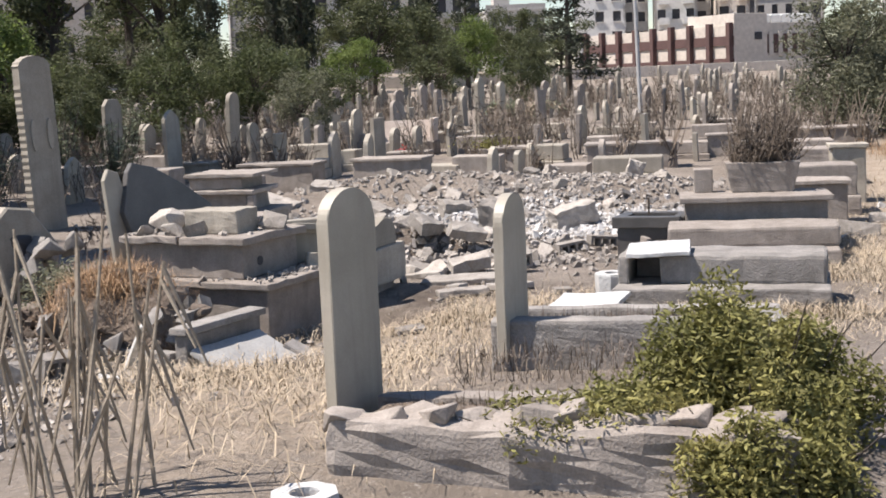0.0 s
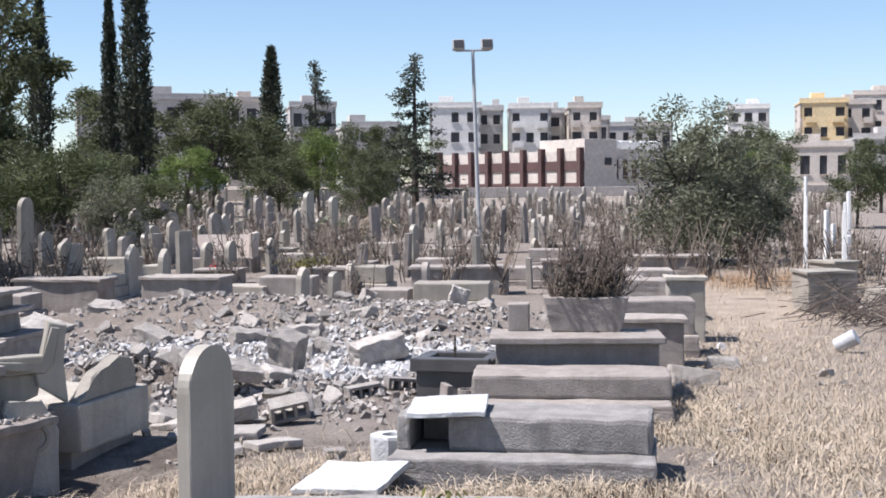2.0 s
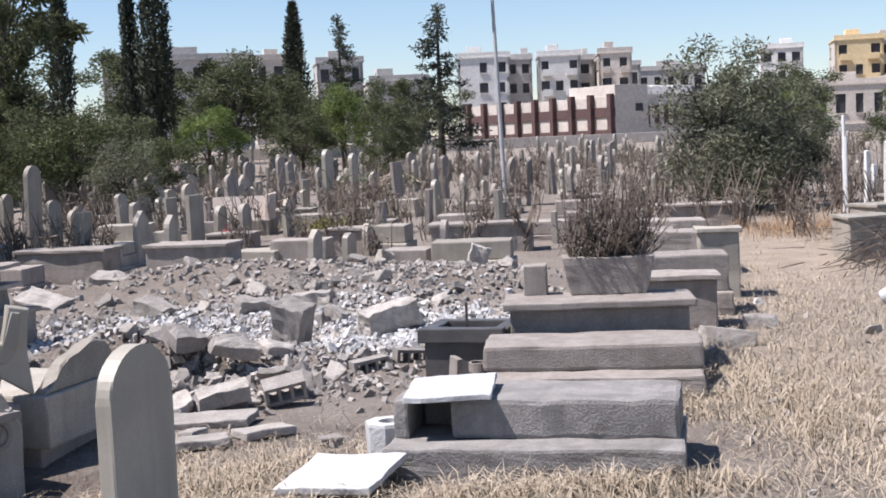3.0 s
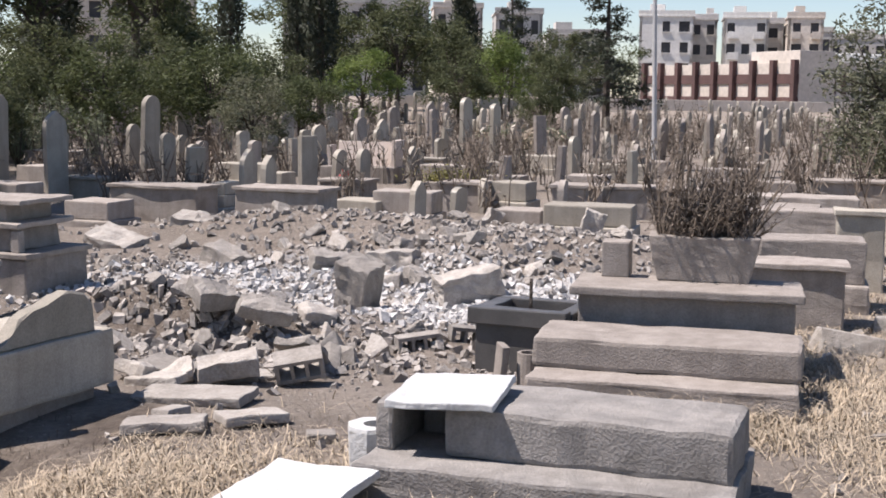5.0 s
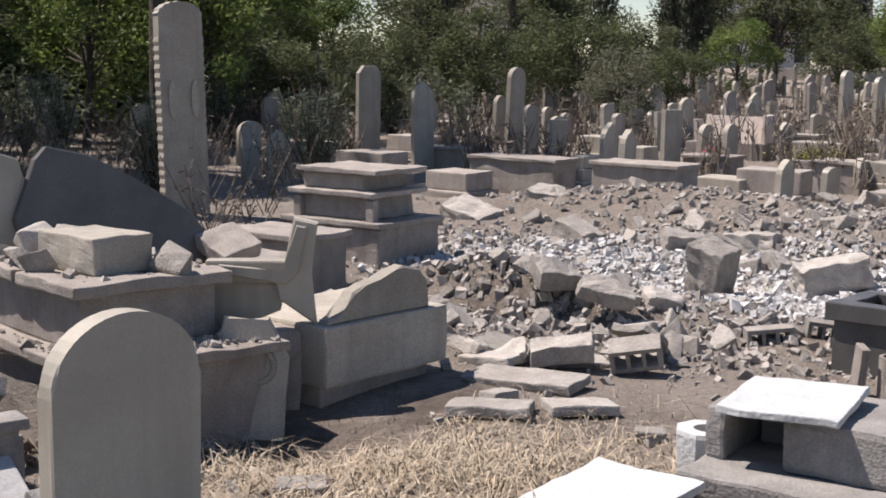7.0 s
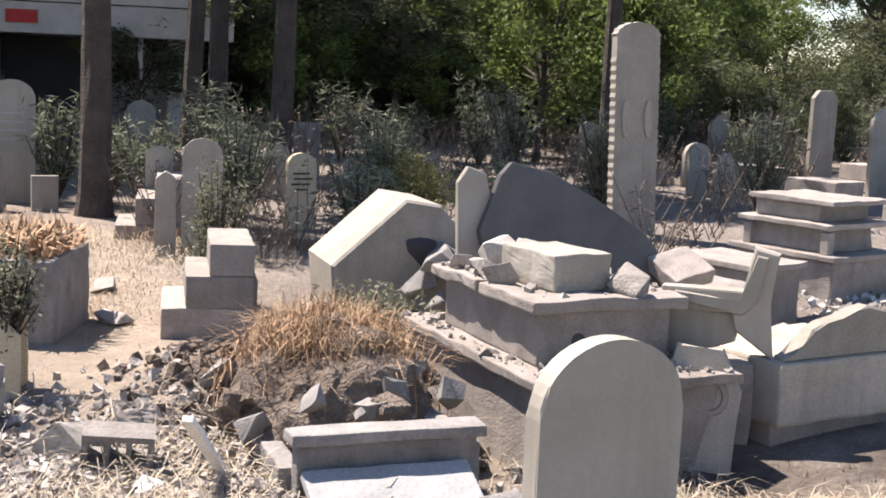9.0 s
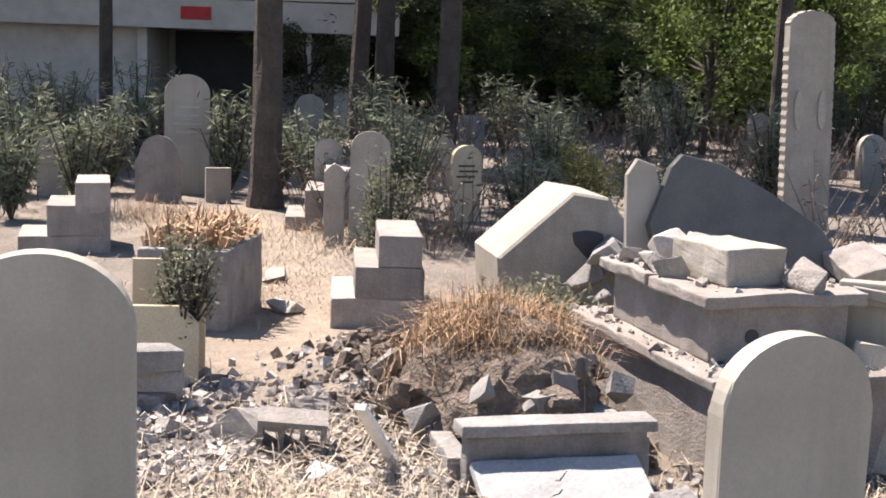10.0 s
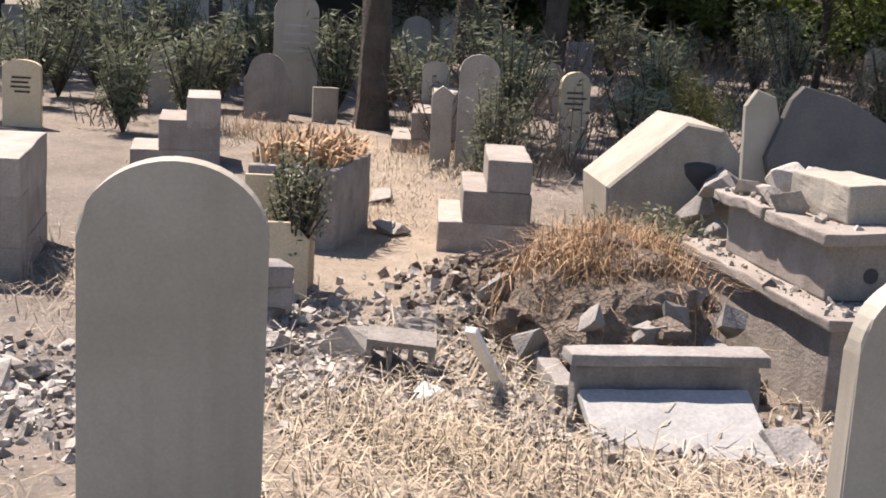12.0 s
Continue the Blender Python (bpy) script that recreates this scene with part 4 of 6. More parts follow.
    pts, w, h = [(-0.28, 0), (0.28, 0)], 0.28, 2.55
    for i in range(19):
        z = 0.3 + i * 0.1
        pts += [(w, z), (w - 0.011, z + 0.05)]
    for i in range(19):
        a = math.pi * i / 18
        k = 1.0 if i % 2 else 0.95
        pts.append((w * k * math.cos(a), h - w * 0.6 + w * 0.6 * k * math.sin(a)))
    for i in range(18, -1, -1):
        z = 0.3 + i * 0.1
        pts += [(-w + 0.011, z + 0.05), (-w, z)]
    part("slab", outline_slab(pts, 0.14, 0), STONE, t)
    for sx in (-0.14, 0.14):
        part("carving", shifted(outline_slab([(0.05 * math.cos(a * 0.5236) + sx, 1.45 + 0.22 * math.sin(a * 0.5236)) for a in range(12)], 0.03, 0.006), pose(0, -0.08, 0)), STONE, t)


old_headstones()


def middle_tombs():
    for i, (x, y, l, h, steps) in enumerate(((-5.42, 23.4, 1.05, 0.32, 1), (-4.04, 19.6, 1.05, 0.34, 2), (-3.44, 20.6, 1.9, 0.46, 1), (-2.96, 22.4, 0.6, 0.40, 3), (-1.46, 19.15, 1.6, 0.34, 1), (-1.29, 24.3, 1.1, 0.3, 1),
                                            (-0.64, 20.55, 1.05, 0.33, 2), (-0.01, 20.6, 1.3, 0.46, 2), (0.74, 22.7, 0.85, 0.42, 1), (1.48, 23.0, 0.9, 0.44, 2), (1.58, 20.5, 1.05, 0.25, 2), (2.9, 22.1, 2.3, 0.44, 1),
                                            (2.46, 19.6, 1.7, 0.40, 2), (4.31, 23.7, 1.05, 0.32, 2), (4.97, 23.8, 0.85, 0.4, 1), (-2.46, 24.4, 0.55, 0.42, 2), (5.13, 19.8, 0.8, 0.4, 1), (0.2, 27.5, 1.5, 0.4, 2),
                                            (3.5, 27.5, 1.6, 0.45, 2), (-5.6, 20.3, 1.3, 0.5, 2), (-7.2, 21.4, 1.4, 0.5, 2), (-3.4, 26.0, 1.4, 0.45, 2), (5.6, 27.5, 1.5, 0.4, 2), (-9.5, 22.0, 1.3, 0.4, 2), (2.0, 31.0, 1.5, 0.4, 2),
                                            (-6.6, 24.9, 1.4, 0.4, 2), (1.2, 25.6, 1.5, 0.36, 2), (-0.4, 29.5, 1.4, 0.35, 1), (2.8, 25.2, 1.2, 0.4, 3), (5.9, 25.0, 1.4, 0.36, 2), (-4.6, 30.0, 1.4, 0.4, 2), (4.3, 30.5, 1.5, 0.36, 2),
                                            (-7.8, 28.6, 1.4, 0.42, 1), (0.9, 29.2, 1.3, 0.36, 2), (6.3, 30.0, 1.4, 0.34, 1), (-2.2, 30.6, 1.3, 0.36, 3))):
        stepped_tomb(x, y, l * 0.72, 0.62, h, steps, -14 + rng.uniform(-4, 4), CONCRETE if i % 3 else STONE, 0.09, 0.012, seed=400 + i, cut=0.3,
                     label=("plain grey cement box tomb", "grey cement tomb in two steps", "grey cement tomb rising in three steps")[steps - 1] + " on dusty ground")
    # pinkish backed tomb
    t = thing("backed_tomb", pose(-1.45, 28.0, height(-1.45, 28), 0, 0, -12), "pinkish stone tomb with sloping back and side wings", "tomb", "tombs")
    part("base", worn_box(1.5, 0.8, 0.4, (0, 0, -0.1), 0.008, 0.3, 0.02, 441), CONCRETE, t)
    part("back", shifted(worn_box(1.2, 0.08, 0.5, (0, 0, 0), 0.006, 0.3, 0.012, 442), pose(0, 0.2, 0.28, -14)), PINK_STONE, t)
    part("wing", shifted(worn_box(0.1, 0.5, 0.62, (0, 0, 0), 0.006, 0.3, 0.012, 443), pose(0.66, 0.05, 0.2, 0, 4, 0)), PINK_STONE, t)
    part("wing", shifted(worn_box(0.1, 0.3, 0.5, (0, 0, 0), 0.006, 0.3, 0.012, 444), pose(-0.66, 0.1, 0.2, 0, -4, 0)), PINK_STONE, t)
    # a small clipped green plant in a trough
    p = Pile()
    for i in range(1400):
        q = Vector((rng.gauss(0, 0.26), rng.gauss(0, 0.12), 0.34 + abs(rng.gauss(0, 0.09))))
        p.leaf(q, 0.05, rng)
    ob = thing("planter_grave", pose(0.45, 24.0, height(0.45, 24.0), 0, 0, -14), "cement trough with a green shrub", "planter", "tombs")
    part("trough", worn_box(1.1, 0.42, 0.36, (0, 0, -0.02), 0.008, 0.3, 0.02, 445), CONCRETE, ob)
    part("green_shrub", p.data(), BUSH_LEAF, ob)
    r = Pile()
    for i in range(60):
        r.leaf(Vector((rng.gauss(0, 0.04), rng.gauss(0, 0.04), 0.3 + rng.gauss(0, 0.07))), 0.06, rng)
    t = thing("flower_bunch", pose(-1.38, 24.7, height(-1.38, 24.7)), "small bunch of red flowers at a headstone", "flowers")
    part("petals", r.data(), RED_CLOTH, t)
    r = Pile()
    r.stick((0, 0, 0), (0, 0, 0.3), 0.012, 0.008, 4)
    part("stem", r.data(), STALK, t)
    t = thing("young_palm", pose(1.75, 34.6, height(1.75, 34.6)), "young palm with pale dry drooping fronds", "palm")
    for i in range(14):
        r = Pile()
        a = i * 0.45 + rng.random()
        last = Vector((0, 0, 0.3))
        for k in range(1, 8):
            u = k / 7
            q = Vector((math.cos(a) * 1.1 * u, math.sin(a) * 1.1 * u, 0.3 + 1.7 * u - 1.3 * u * u))
            r.stick(last, q, 0.012, 0.01, 3)
            for j in range(10):
                c = last.lerp(q, rng.random())
                r.leaf(c, 0.09, rng, 3.2, 0.6)
            last = q
        part("frond", r.data(), OLEANDER_LEAF if i % 2 else STALK, t)
    # the back field, too many to tell apart by name
    k = 0
    meshes = {}
    while k < 185:
        y = 29 + 22 * rng.random() ** 1.1
        x = rng.uniform(-0.50, 0.42) * y + 1.0
        if abs(x - 0.5) < 0.9 and y < 36:
            continue
        top = rng.choice(("round", "round", "round", "low", "point", "flat"))
        key = (top, rng.randrange(4))
        h = 0.55 + 0.22 * key[1]
        mat = (STONE, MARBLE, STONE, CONCRETE)[key[1]]
        if key not in meshes:
            ob = headstone(x, y, h, 0.30 + 0.05 * key[1], top, mat, 68, 0, 0.09, group="headstones of the back field")
            meshes[key] = ob
        else:
            ob = copy_thing(meshes[key], pose(x, y, height(x, y) - 0.12, rng.uniform(-4, 4), rng.uniform(-4, 4), 68 + rng.uniform(-14, 14)))
        k += 1
    far = Pile()
    for _ in range(260):
        y = rng.uniform(46, 78)
        x = rng.uniform(-0.50, 0.40) * y + 1.0
        z, w, h, a = height(x, y) - 0.1, rng.uniform(0.16, 0.24), rng.uniform(0.6, 1.35), radians(68 + rng.uniform(-14, 14))
        face = [(-w, 0), (w, 0), (w, h - 0.2), (w * 0.7, h - 0.05), (0, h), (-w * 0.7, h - 0.05), (-w, h - 0.2)]
        vs = [(x + u * math.cos(a) - d * math.sin(a), y + u * math.sin(a) + d * math.cos(a), z + v) for d in (-0.05, 0.05) for u, v in face]
        far.add(vs, [tuple(range(7)), tuple(range(13, 6, -1))] + [(i, 7 + i, 7 + (i + 1) % 7, (i + 1) % 7) for i in range(7)])
    stuff("far_headstones", far, STONE, "crowded grey headstones far back among dry weeds", "headstones")
    # white painted grave posts beside the far lane
    for i, (x, y, h) in enumerate(((11.1, 23.1, 1.7), (10.5, 24.6, 1.3), (13.1, 32.0, 1.9), (11.5, 26.0, 1.4), (12.3, 27.6, 1.6), (10.9, 25.2, 1.0), (13.8, 31.0, 1.5), (12.9, 29.0, 1.2), (9.9, 22.4, 1.35), (10.2, 22.9, 0.9), (10.7, 22.2, 1.1), (11.9, 24.4, 1.5), (9.5, 23.2, 1.6), (12.6, 25.4, 1.8), (11.6, 22.6, 0.8))):
        t = thing("grave_post", pose(x, y, height(x, y), 0, 0, 20 * i), "slim white-painted grave post on a stone foot", "post", "white posts")
        part("shaft", worn_box(0.09, 0.08, h, (0, 0, -0.05), 0.008, 0.4, 0.02, 450 + i, 0, 0.1), WHITE_PAINT, t)
        part("foot", worn_box(0.34, 0.3, 0.16, (0, 0, -0.06), 0.01, 0.4, 0.02, 460 + i), CONCRETE, t)
    for i, (x, y, l, h) in enumerate(((7.8, 18.4, 0.7, 0.55), (8.3, 19.4, 0.6, 0.45), (9.0, 20.8, 0.5, 0.5), (9.8, 22.6, 0.7, 0.4), (11.0, 24.2, 0.7, 0.4), (8.6, 17.9, 0.5, 0.35))):
        stepped_tomb(x, y, l, 0.6, h, 1 + i % 2, 10 * i, STONE, 0.1, 0.012, seed=470 + i, cut=0.3, label="pale stone block grave beside the dry lane")


middle_tombs()


# ---- rubble of the crater ----
def rubble():
    meshes = []
    for i in range(9):
        me = part("rubble_chunk", rock_bm(500 + i, 1.0, 0.8, 0.6), RUBBLE)
        meshes.append(me.data)
        bpy.data.objects.remove(me)
    for i in range(6):
        me = part("rubble_chunk", worn_box(1.0, 0.6, 0.42, (0, 0, -0.2), 0.05, 0.2, 0.04, 520 + i), RUBBLE)
        meshes.append(me.data)
        bpy.data.objects.remove(me)
    r = random.Random(5)
    zones = [(0.0, 15.8, 3.0, 2.2, 130), (-1.0, 12.4, 1.6, 0.8, 110), (0.6, 17.9, 2.6, 1.0, 60), (0.2, 11.6, 1.2, 0.7, 40), (1.2, 17.4, 2.2, 1.0, 46), (-1.4, 18.6, 2.4, 0.8, 36), (0.3, 12.6, 1.3, 0.8, 24), (-3.0, 16.2, 1.2, 1.5, 24), (-1.8, 11.0, 0.5, 0.7, 12), (-3.6, 6.9, 0.9, 0.7, 30), (-4.0, 5.1, 0.9, 0.8, 20)]
    for cx, cy, rx, ry, n in zones:
        for _ in range(int(n * 0.6)):
            x, y = r.gauss(cx, rx * 0.55), r.gauss(cy, ry * 0.55)
            if math.hypot((x + 0.3) / 2.0, (y - 14.9) / 1.1) < 1 and r.random() < 0.75 or math.hypot((x + 1.3) / 0.9, (y - 12.8) / 0.5) < 1 and r.random() < 0.6:
                continue
            if -2.1 < x < -0.4 and 9.0 < y < 11.2:
                continue
            s = 0.06 + 0.24 * r.random() ** 3.5
            ob = new("rubble_chunk", meshes[r.randrange(15)])
            ob.matrix_world = pose(x, y, height(x, y) + s * 0.12, r.uniform(-40, 40), r.uniform(-40, 40), r.uniform(0, 360)) @ Matrix.Scale(s, 4)
            tagged(ob, "dusty grey broken cement lump in the rubble", "rubble", "rubble")
    # larger pieces that stand out
    big = [(-0.05, 14.75, -0.12, 0.34, 0.32, 0.5, 12, 14, -24), (1.02, 14.85, 0.0, 0.62, 0.26, 0.26, 8, -10, 22), (0.05, 18.75, 0.05, 0.95, 0.16, 0.26, -6, 3, -10), (-0.54, 16.3, 0.0, 0.4, 0.3, 0.24, 10, 8, 20),
           (0.18, 16.4, 0.0, 0.5, 0.3, 0.26, 0, -6, -14), (2.32, 18.75, 0.05, 0.26, 0.12, 0.5, 4, 20, 0), (1.85, 16.7, 0.1, 0.12, 0.8, 0.12, 30, 0, -30), (2.0, 16.9, 0.1, 0.11, 0.7, 0.09, 38, 0, -45),
           (-0.44, 10.95, 0.06, 0.40, 0.2, 0.12, 18, -8, 12), (-0.02, 11.35, 0.10, 0.34, 0.42, 0.05, -36, 8, -14), (-3.19, 17.5, 0.1, 0.6, 0.45, 0.16, 12, 14, -20), (-0.82, 10.98, 0.0, 0.3, 0.22, 0.07, 12, -28, 14),
           (-1.09, 11.05, 0.0, 0.26, 0.24, 0.09, -20, 12, -20), (0.71, 16.9, 0.02, 0.4, 0.3, 0.18, 6, 10, 10), (-1.35, 18.85, 0.08, 1.1, 0.45, 0.34, 3, 2, -12), (1.08, 20.1, 0.08, 0.2, 0.2, 0.36, 8, 24, 20),
           (-2.52, 18.5, 0.08, 0.5, 0.4, 0.34, 8, 6, -4), (-0.14, 12.6, 0.1, 0.28, 0.2, 0.14, 20, 10, 30), (-0.9, 12.4, 0.30, 0.34, 0.24, 0.14, 24, 6, 40), (-0.45, 12.2, 0.24, 0.4, 0.18, 0.12, 28, 12, 10), (0.45, 15.9, -0.1, 0.34, 0.26, 0.22, 18, 6, 50), (-1.7, 16.6, 0.02, 0.5, 0.3, 0.2, 4, 16, -30)]
    for i, (x, y, z, sx, sy, sz, a, b, c) in enumerate(big):
        ob = part("broken_block", worn_box(sx, sy, sz, (0, 0, 0), 0.035, 0.08, 0.012, 540 + i), RUBBLE)
        ob.matrix_world = pose(x, y, z, a, b, c)
        tagged(ob, "large broken cement block tilted in the rubble", "cement block", "broken blocks")
    # flat fragments on the grass in front
    for i, (x, y, sx, sy, c) in enumerate(((-0.55, 10.45, 0.75, 0.3, -14), (-0.55, 9.75, 0.46, 0.28, 8), (-0.1, 9.95, 0.38, 0.24, 30), (-0.85, 11.2, 0.55, 0.25, -30), (-0.45, 11.1, 0.5, 0.2, 24), (-0.6, 10.05, 0.2, 0.13, 60), (-0.9, 10.9, 0.4, 0.2, -18), (-1.0, 8.3, 0.24, 0.15, 20), (0.35, 9.6, 0.16, 0.12, 10))):
        ob = part("flat_fragment", worn_box(sx, sy, 0.06, (0, 0, 0), 0.012, 0.08, 0.012, 560 + i), RUBBLE)
        ob.matrix_world = pose(x, y, height(x, y) + 0.0, rng.uniform(-6, 6), rng.uniform(-8, 8), c)
        tagged(ob, "flat broken slab piece lying on straw", "stone slab", "flat fragments")
    # hollow cement blocks
    def hollow_block(x, y, z, a, b, c):
        t = thing("hollow_block", pose(x, y, z, a, b, c), "grey hollow cement block lying in rubble", "cement block", "hollow blocks")
        bm = bmesh.new()
        xs, zs = (-0.2, -0.165, -0.075, -0.045, 0.045, 0.075, 0.165, 0.2), (0.0, 0.035, 0.165, 0.2)
        for y0 in (-0.1, 0.1):
            for i in range(7):
                for j in range(3):
                    if j == 1 and i in (1, 3, 5):
                        continue
                    q = [bm.verts.new((xs[i + u], y0, zs[j + v])) for u, v in ((0, 0), (1, 0), (1, 1), (0, 1))]
                    bm.faces.new(q)
        for i in (1, 3, 5):
            c4 = [(xs[i], zs[1]), (xs[i + 1], zs[1]), (xs[i + 1], zs[2]), (xs[i], zs[2])]
            for k in range(4):
                (xa, za), (xb, zb) = c4[k], c4[(k + 1) % 4]
                bm.faces.new([bm.verts.new(v) for v in ((xa, -0.1, za), (xb, -0.1, zb), (xb, 0.1, zb), (xa, 0.1, za))])
        for v4 in (((-0.2, 0), (0.2, 0)), ((0.2, 0), (0.2, 0.2)), ((0.2, 0.2), (-0.2, 0.2)), ((-0.2, 0.2), (-0.2, 0))):
            (xa, za), (xb, zb) = v4
            bm.faces.new([bm.verts.new(v) for v in ((xa, -0.1, za), (xb, -0.1, zb), (xb, 0.1, zb), (xa, 0.1, za))])
        bmesh.ops.remove_doubles(bm, verts=bm.verts, dist=0.0005)
        part("body", shifted(bm, Matrix.Scale(0.8, 4)), RUBBLE, t)
    hollow_block(0.02, 11.0, 0.06, 24, -10, 8)
    hollow_block(1.08, 12.5, -0.02, 0, 6, 14)
    hollow_block(0.71, 12.25, -0.04, 0, -6, 18)
    hollow_block(-3.4, 6.75, 0.06, 10, 4, 50)
    hollow_block(1.42, 12.62, -0.04, 4, 3, 16)
    # small debris and powder clods
    p = Pile()
    for cx, cy, rx, ry, n in ((0.0, 15.6, 3.4, 2.4, 7500), (-0.9, 12.4, 1.9, 1.0, 3000), (0.0, 11.6, 1.6, 1.0, 700), (1.2, 17.6, 2.4, 1.2, 1100), (-1.4, 18.7, 2.6, 1.0, 900), (-3.3, 15.5, 1.4, 2.0, 700), (-3.4, 6.9, 1.3, 0.9, 4200), (-2.3, 7.9, 1.3, 0.9, 500), (-4.6, 6.6, 0.6, 0.6, 500), (-3.9, 5.1, 1.1, 1.0, 2400), (3.6, 12, 0.7, 3.5, 260), (5.0, 8, 1.6, 5, 260), (3.6, 6.2, 1.3, 2.2, 200), (-1.0, 8.5, 3, 2, 260), (-2.2, 11.4, 0.9, 0.9, 300)):
        for _ in range(n):
            x, y = r.gauss(cx, rx * 0.5), r.gauss(cy, ry * 0.5)
            s = (0.014 + 0.11 * r.random() ** 4) * (0.75 if cy < 9 else 1.0)
            p.rock(x, y, height(x, y) + s * 0.15, s, r)
    tomb = LARGE_TOMB
    for _ in range(900):
        u, v = r.uniform(-0.88, 0.92), r.uniform(-0.54, 0.60)
        on_top = abs(u) < 0.62 and abs(v) < 0.44
        if on_top and u > -0.1 and r.random() < 0.8:
            continue
        q = tomb @ Vector((u, v, 0.755 if on_top else 0.40))
        s = 0.012 + 0.07 * r.random() ** 3
        p.rock(q.x, q.y, q.z + s * 0.1, s, r)
    # dark earth thrown up beside the grassy mound
    e = Pile()
    for _ in range(2600):
        x, y = r.gauss(-3.66, 0.46), r.gauss(8.40, 0.46)
        s = 0.016 + 0.10 * r.random() ** 3
        lift = 0.40 * math.exp(-((x + 3.6) ** 2 + (y - 8.35) ** 2) / 0.22) * r.random()
        e.rock(x, y, height(x, y) + s * 0.15 + lift, s, r)
    stuff("earth_clods", e, SOIL, "dark crumbled earth thrown up beside graves", "soil")
    w = Pile()
    for cx, cy, rx, ry, n in ((0.2, 14.7, 2.6, 1.1, 5500), (-0.8, 15.7, 2.4, 0.9, 2200), (1.4, 13.7, 1.4, 0.9, 1500), (-1.6, 14.6, 1.2, 0.7, 1500)):
        for _ in range(n):
            x, y = r.gauss(cx, rx * 0.5), r.gauss(cy, ry * 0.5)
            s = 0.02 + 0.11 * r.random() ** 3
            w.rock(x, y, height(x, y) + s * 0.15, s, r)
    stuff("white_rubble", w, POWDER, "white powdery cement crumbs in a crater", "gravel")
    stuff("gravel", p, DEBRIS, "loose grey rubble and cement crumbs", "gravel")


rubble()


# ---- dry grass ----
def grasses():
    r = random.Random(21)
    p, q = Pile(), Pile()
    zones = [(0.6, 7.6, 1.9, 0.7, 2600, 0.16), (-0.8, 8.7, 1.2, 0.6, 2600, 0.2), (-1.6, 5.6, 0.9, 1.8, 1500, 0.2), (1.6, 7.95, 0.9, 0.16, 2400, 0.24), (2.6, 9.9, 0.5, 0.3, 700, 0.2), (2.3, 10.15, 0.9, 0.14, 1700, 0.24),
             (4.4, 8.2, 1.2, 4.2, 11000, 0.15), (3.5, 10.2, 0.45, 2.4, 3000, 0.2), (5.6, 14, 1.5, 4, 5000, 0.14), (3.4, 5.6, 0.9, 1.5, 2600, 0.1), (-7.0, 9.6, 1.4, 1.1, 1600, 0.10), (-8.0, 11.4, 0.6, 0.6, 700, 0.3), (-9.6, 10.6, 1.2, 0.6, 900, 0.25), (-3.2, 7.0, 0.6, 0.5, 400, 0.25),
             (-2.4, 6.1, 0.7, 0.5, 1000, 0.22), (-1.3, 6.7, 0.5, 0.7, 700, 0.2), (-5.6, 6.4, 1.0, 0.7, 700, 0.25), (9, 22, 1.5, 3, 900, 0.35), (-0.3, 9.2, 1.4, 0.7, 1600, 0.12)]
    for cx, cy, rx, ry, n, h in zones:
        for _ in range(n):
            x, y = r.gauss(cx, rx * 0.6), r.gauss(cy, ry * 0.6)
            if 0.8 < x < 2.45 and 8.3 < y < 9.1 or -1.9 < x < -0.7 and 9.1 < y < 10.8:
                continue
            p.blade(x, y, height(x, y) - 0.01, h * r.uniform(0.4, 1.5), 0.007, r.uniform(0.5, 1.6), r.uniform(0, 6.28))
    stuff("dry_grass", p, STRAW, "straw-yellow dry grass in tufts", "dry grass")
    for cx, cy, cz, rx, ry, n, h in ((-3.32, 8.04, 0.50, 0.40, 0.40, 2200, 0.28), (-8.9, 11.7, 0, 0.5, 0.4, 500, 0.3), (-8.0, 12.4, 0, 0.6, 0.4, 600, 0.3), (-6.9, 8.7, 0, 0.4, 0.4, 500, 0.3), (8.2, 22.4, 0.15, 0.9, 0.8, 900, 0.5), (9.0, 23, 0.15, 1.0, 0.6, 600, 0.5), (-10.9, 10.7, 0, 0.7, 0.5, 500, 0.3), (-3.2, 21.3, 0.2, 0.3, 0.3, 200, 0.25), (-0.3, 20.6, 0.2, 0.3, 0.3, 200, 0.25)):
        for _ in range(n):
            x, y = r.gauss(cx, rx * 0.6), r.gauss(cy, ry * 0.6)
            base = height(x, y) if cz == 0 else cz
            if cz == 0.50:
                base = 0.03 + 0.50 * math.sqrt(max(0.0, 1 - ((x + 3.27) ** 2 + (y - 7.98) ** 2) / 0.42))
            q.blade(x, y, base - 0.02, h * r.uniform(0.4, 1.3), 0.006, r.uniform(0.1, 1.2), r.uniform(0, 6.28))
    stuff("russet_grass", q, RUST_GRASS, "reddish-brown withered grass in clumps", "dry grass")
    w = Pile()
    # weeds in the beds and dry brush among the far graves
    for cx, cy, rx, ry, n, h in ((0.25, 5.95, 0.65, 0.22, 1200, 0.11), (-0.2, 3.95, 0.7, 0.24, 1100, 0.1), (-2.4, 6.3, 0.9, 0.5, 220, 0.16), (0.9, 7.0, 0.9, 0.35, 900, 0.14), (0.2, 5.0, 0.9, 0.4, 900, 0.12), (-0.2, 9.6, 1.2, 0.5, 300, 0.07)):
        for _ in range(n):
            x, y = r.uniform(cx - rx, cx + rx), r.uniform(cy - ry, cy + ry)
            z = 0.40 if cy < 6 and cx > -1 and cx < 1 else height(x, y)
            w.blade(x, y, z - 0.02, h * r.uniform(0.5, 1.6), 0.006, r.uniform(0, 1.2), r.uniform(0, 6.28))
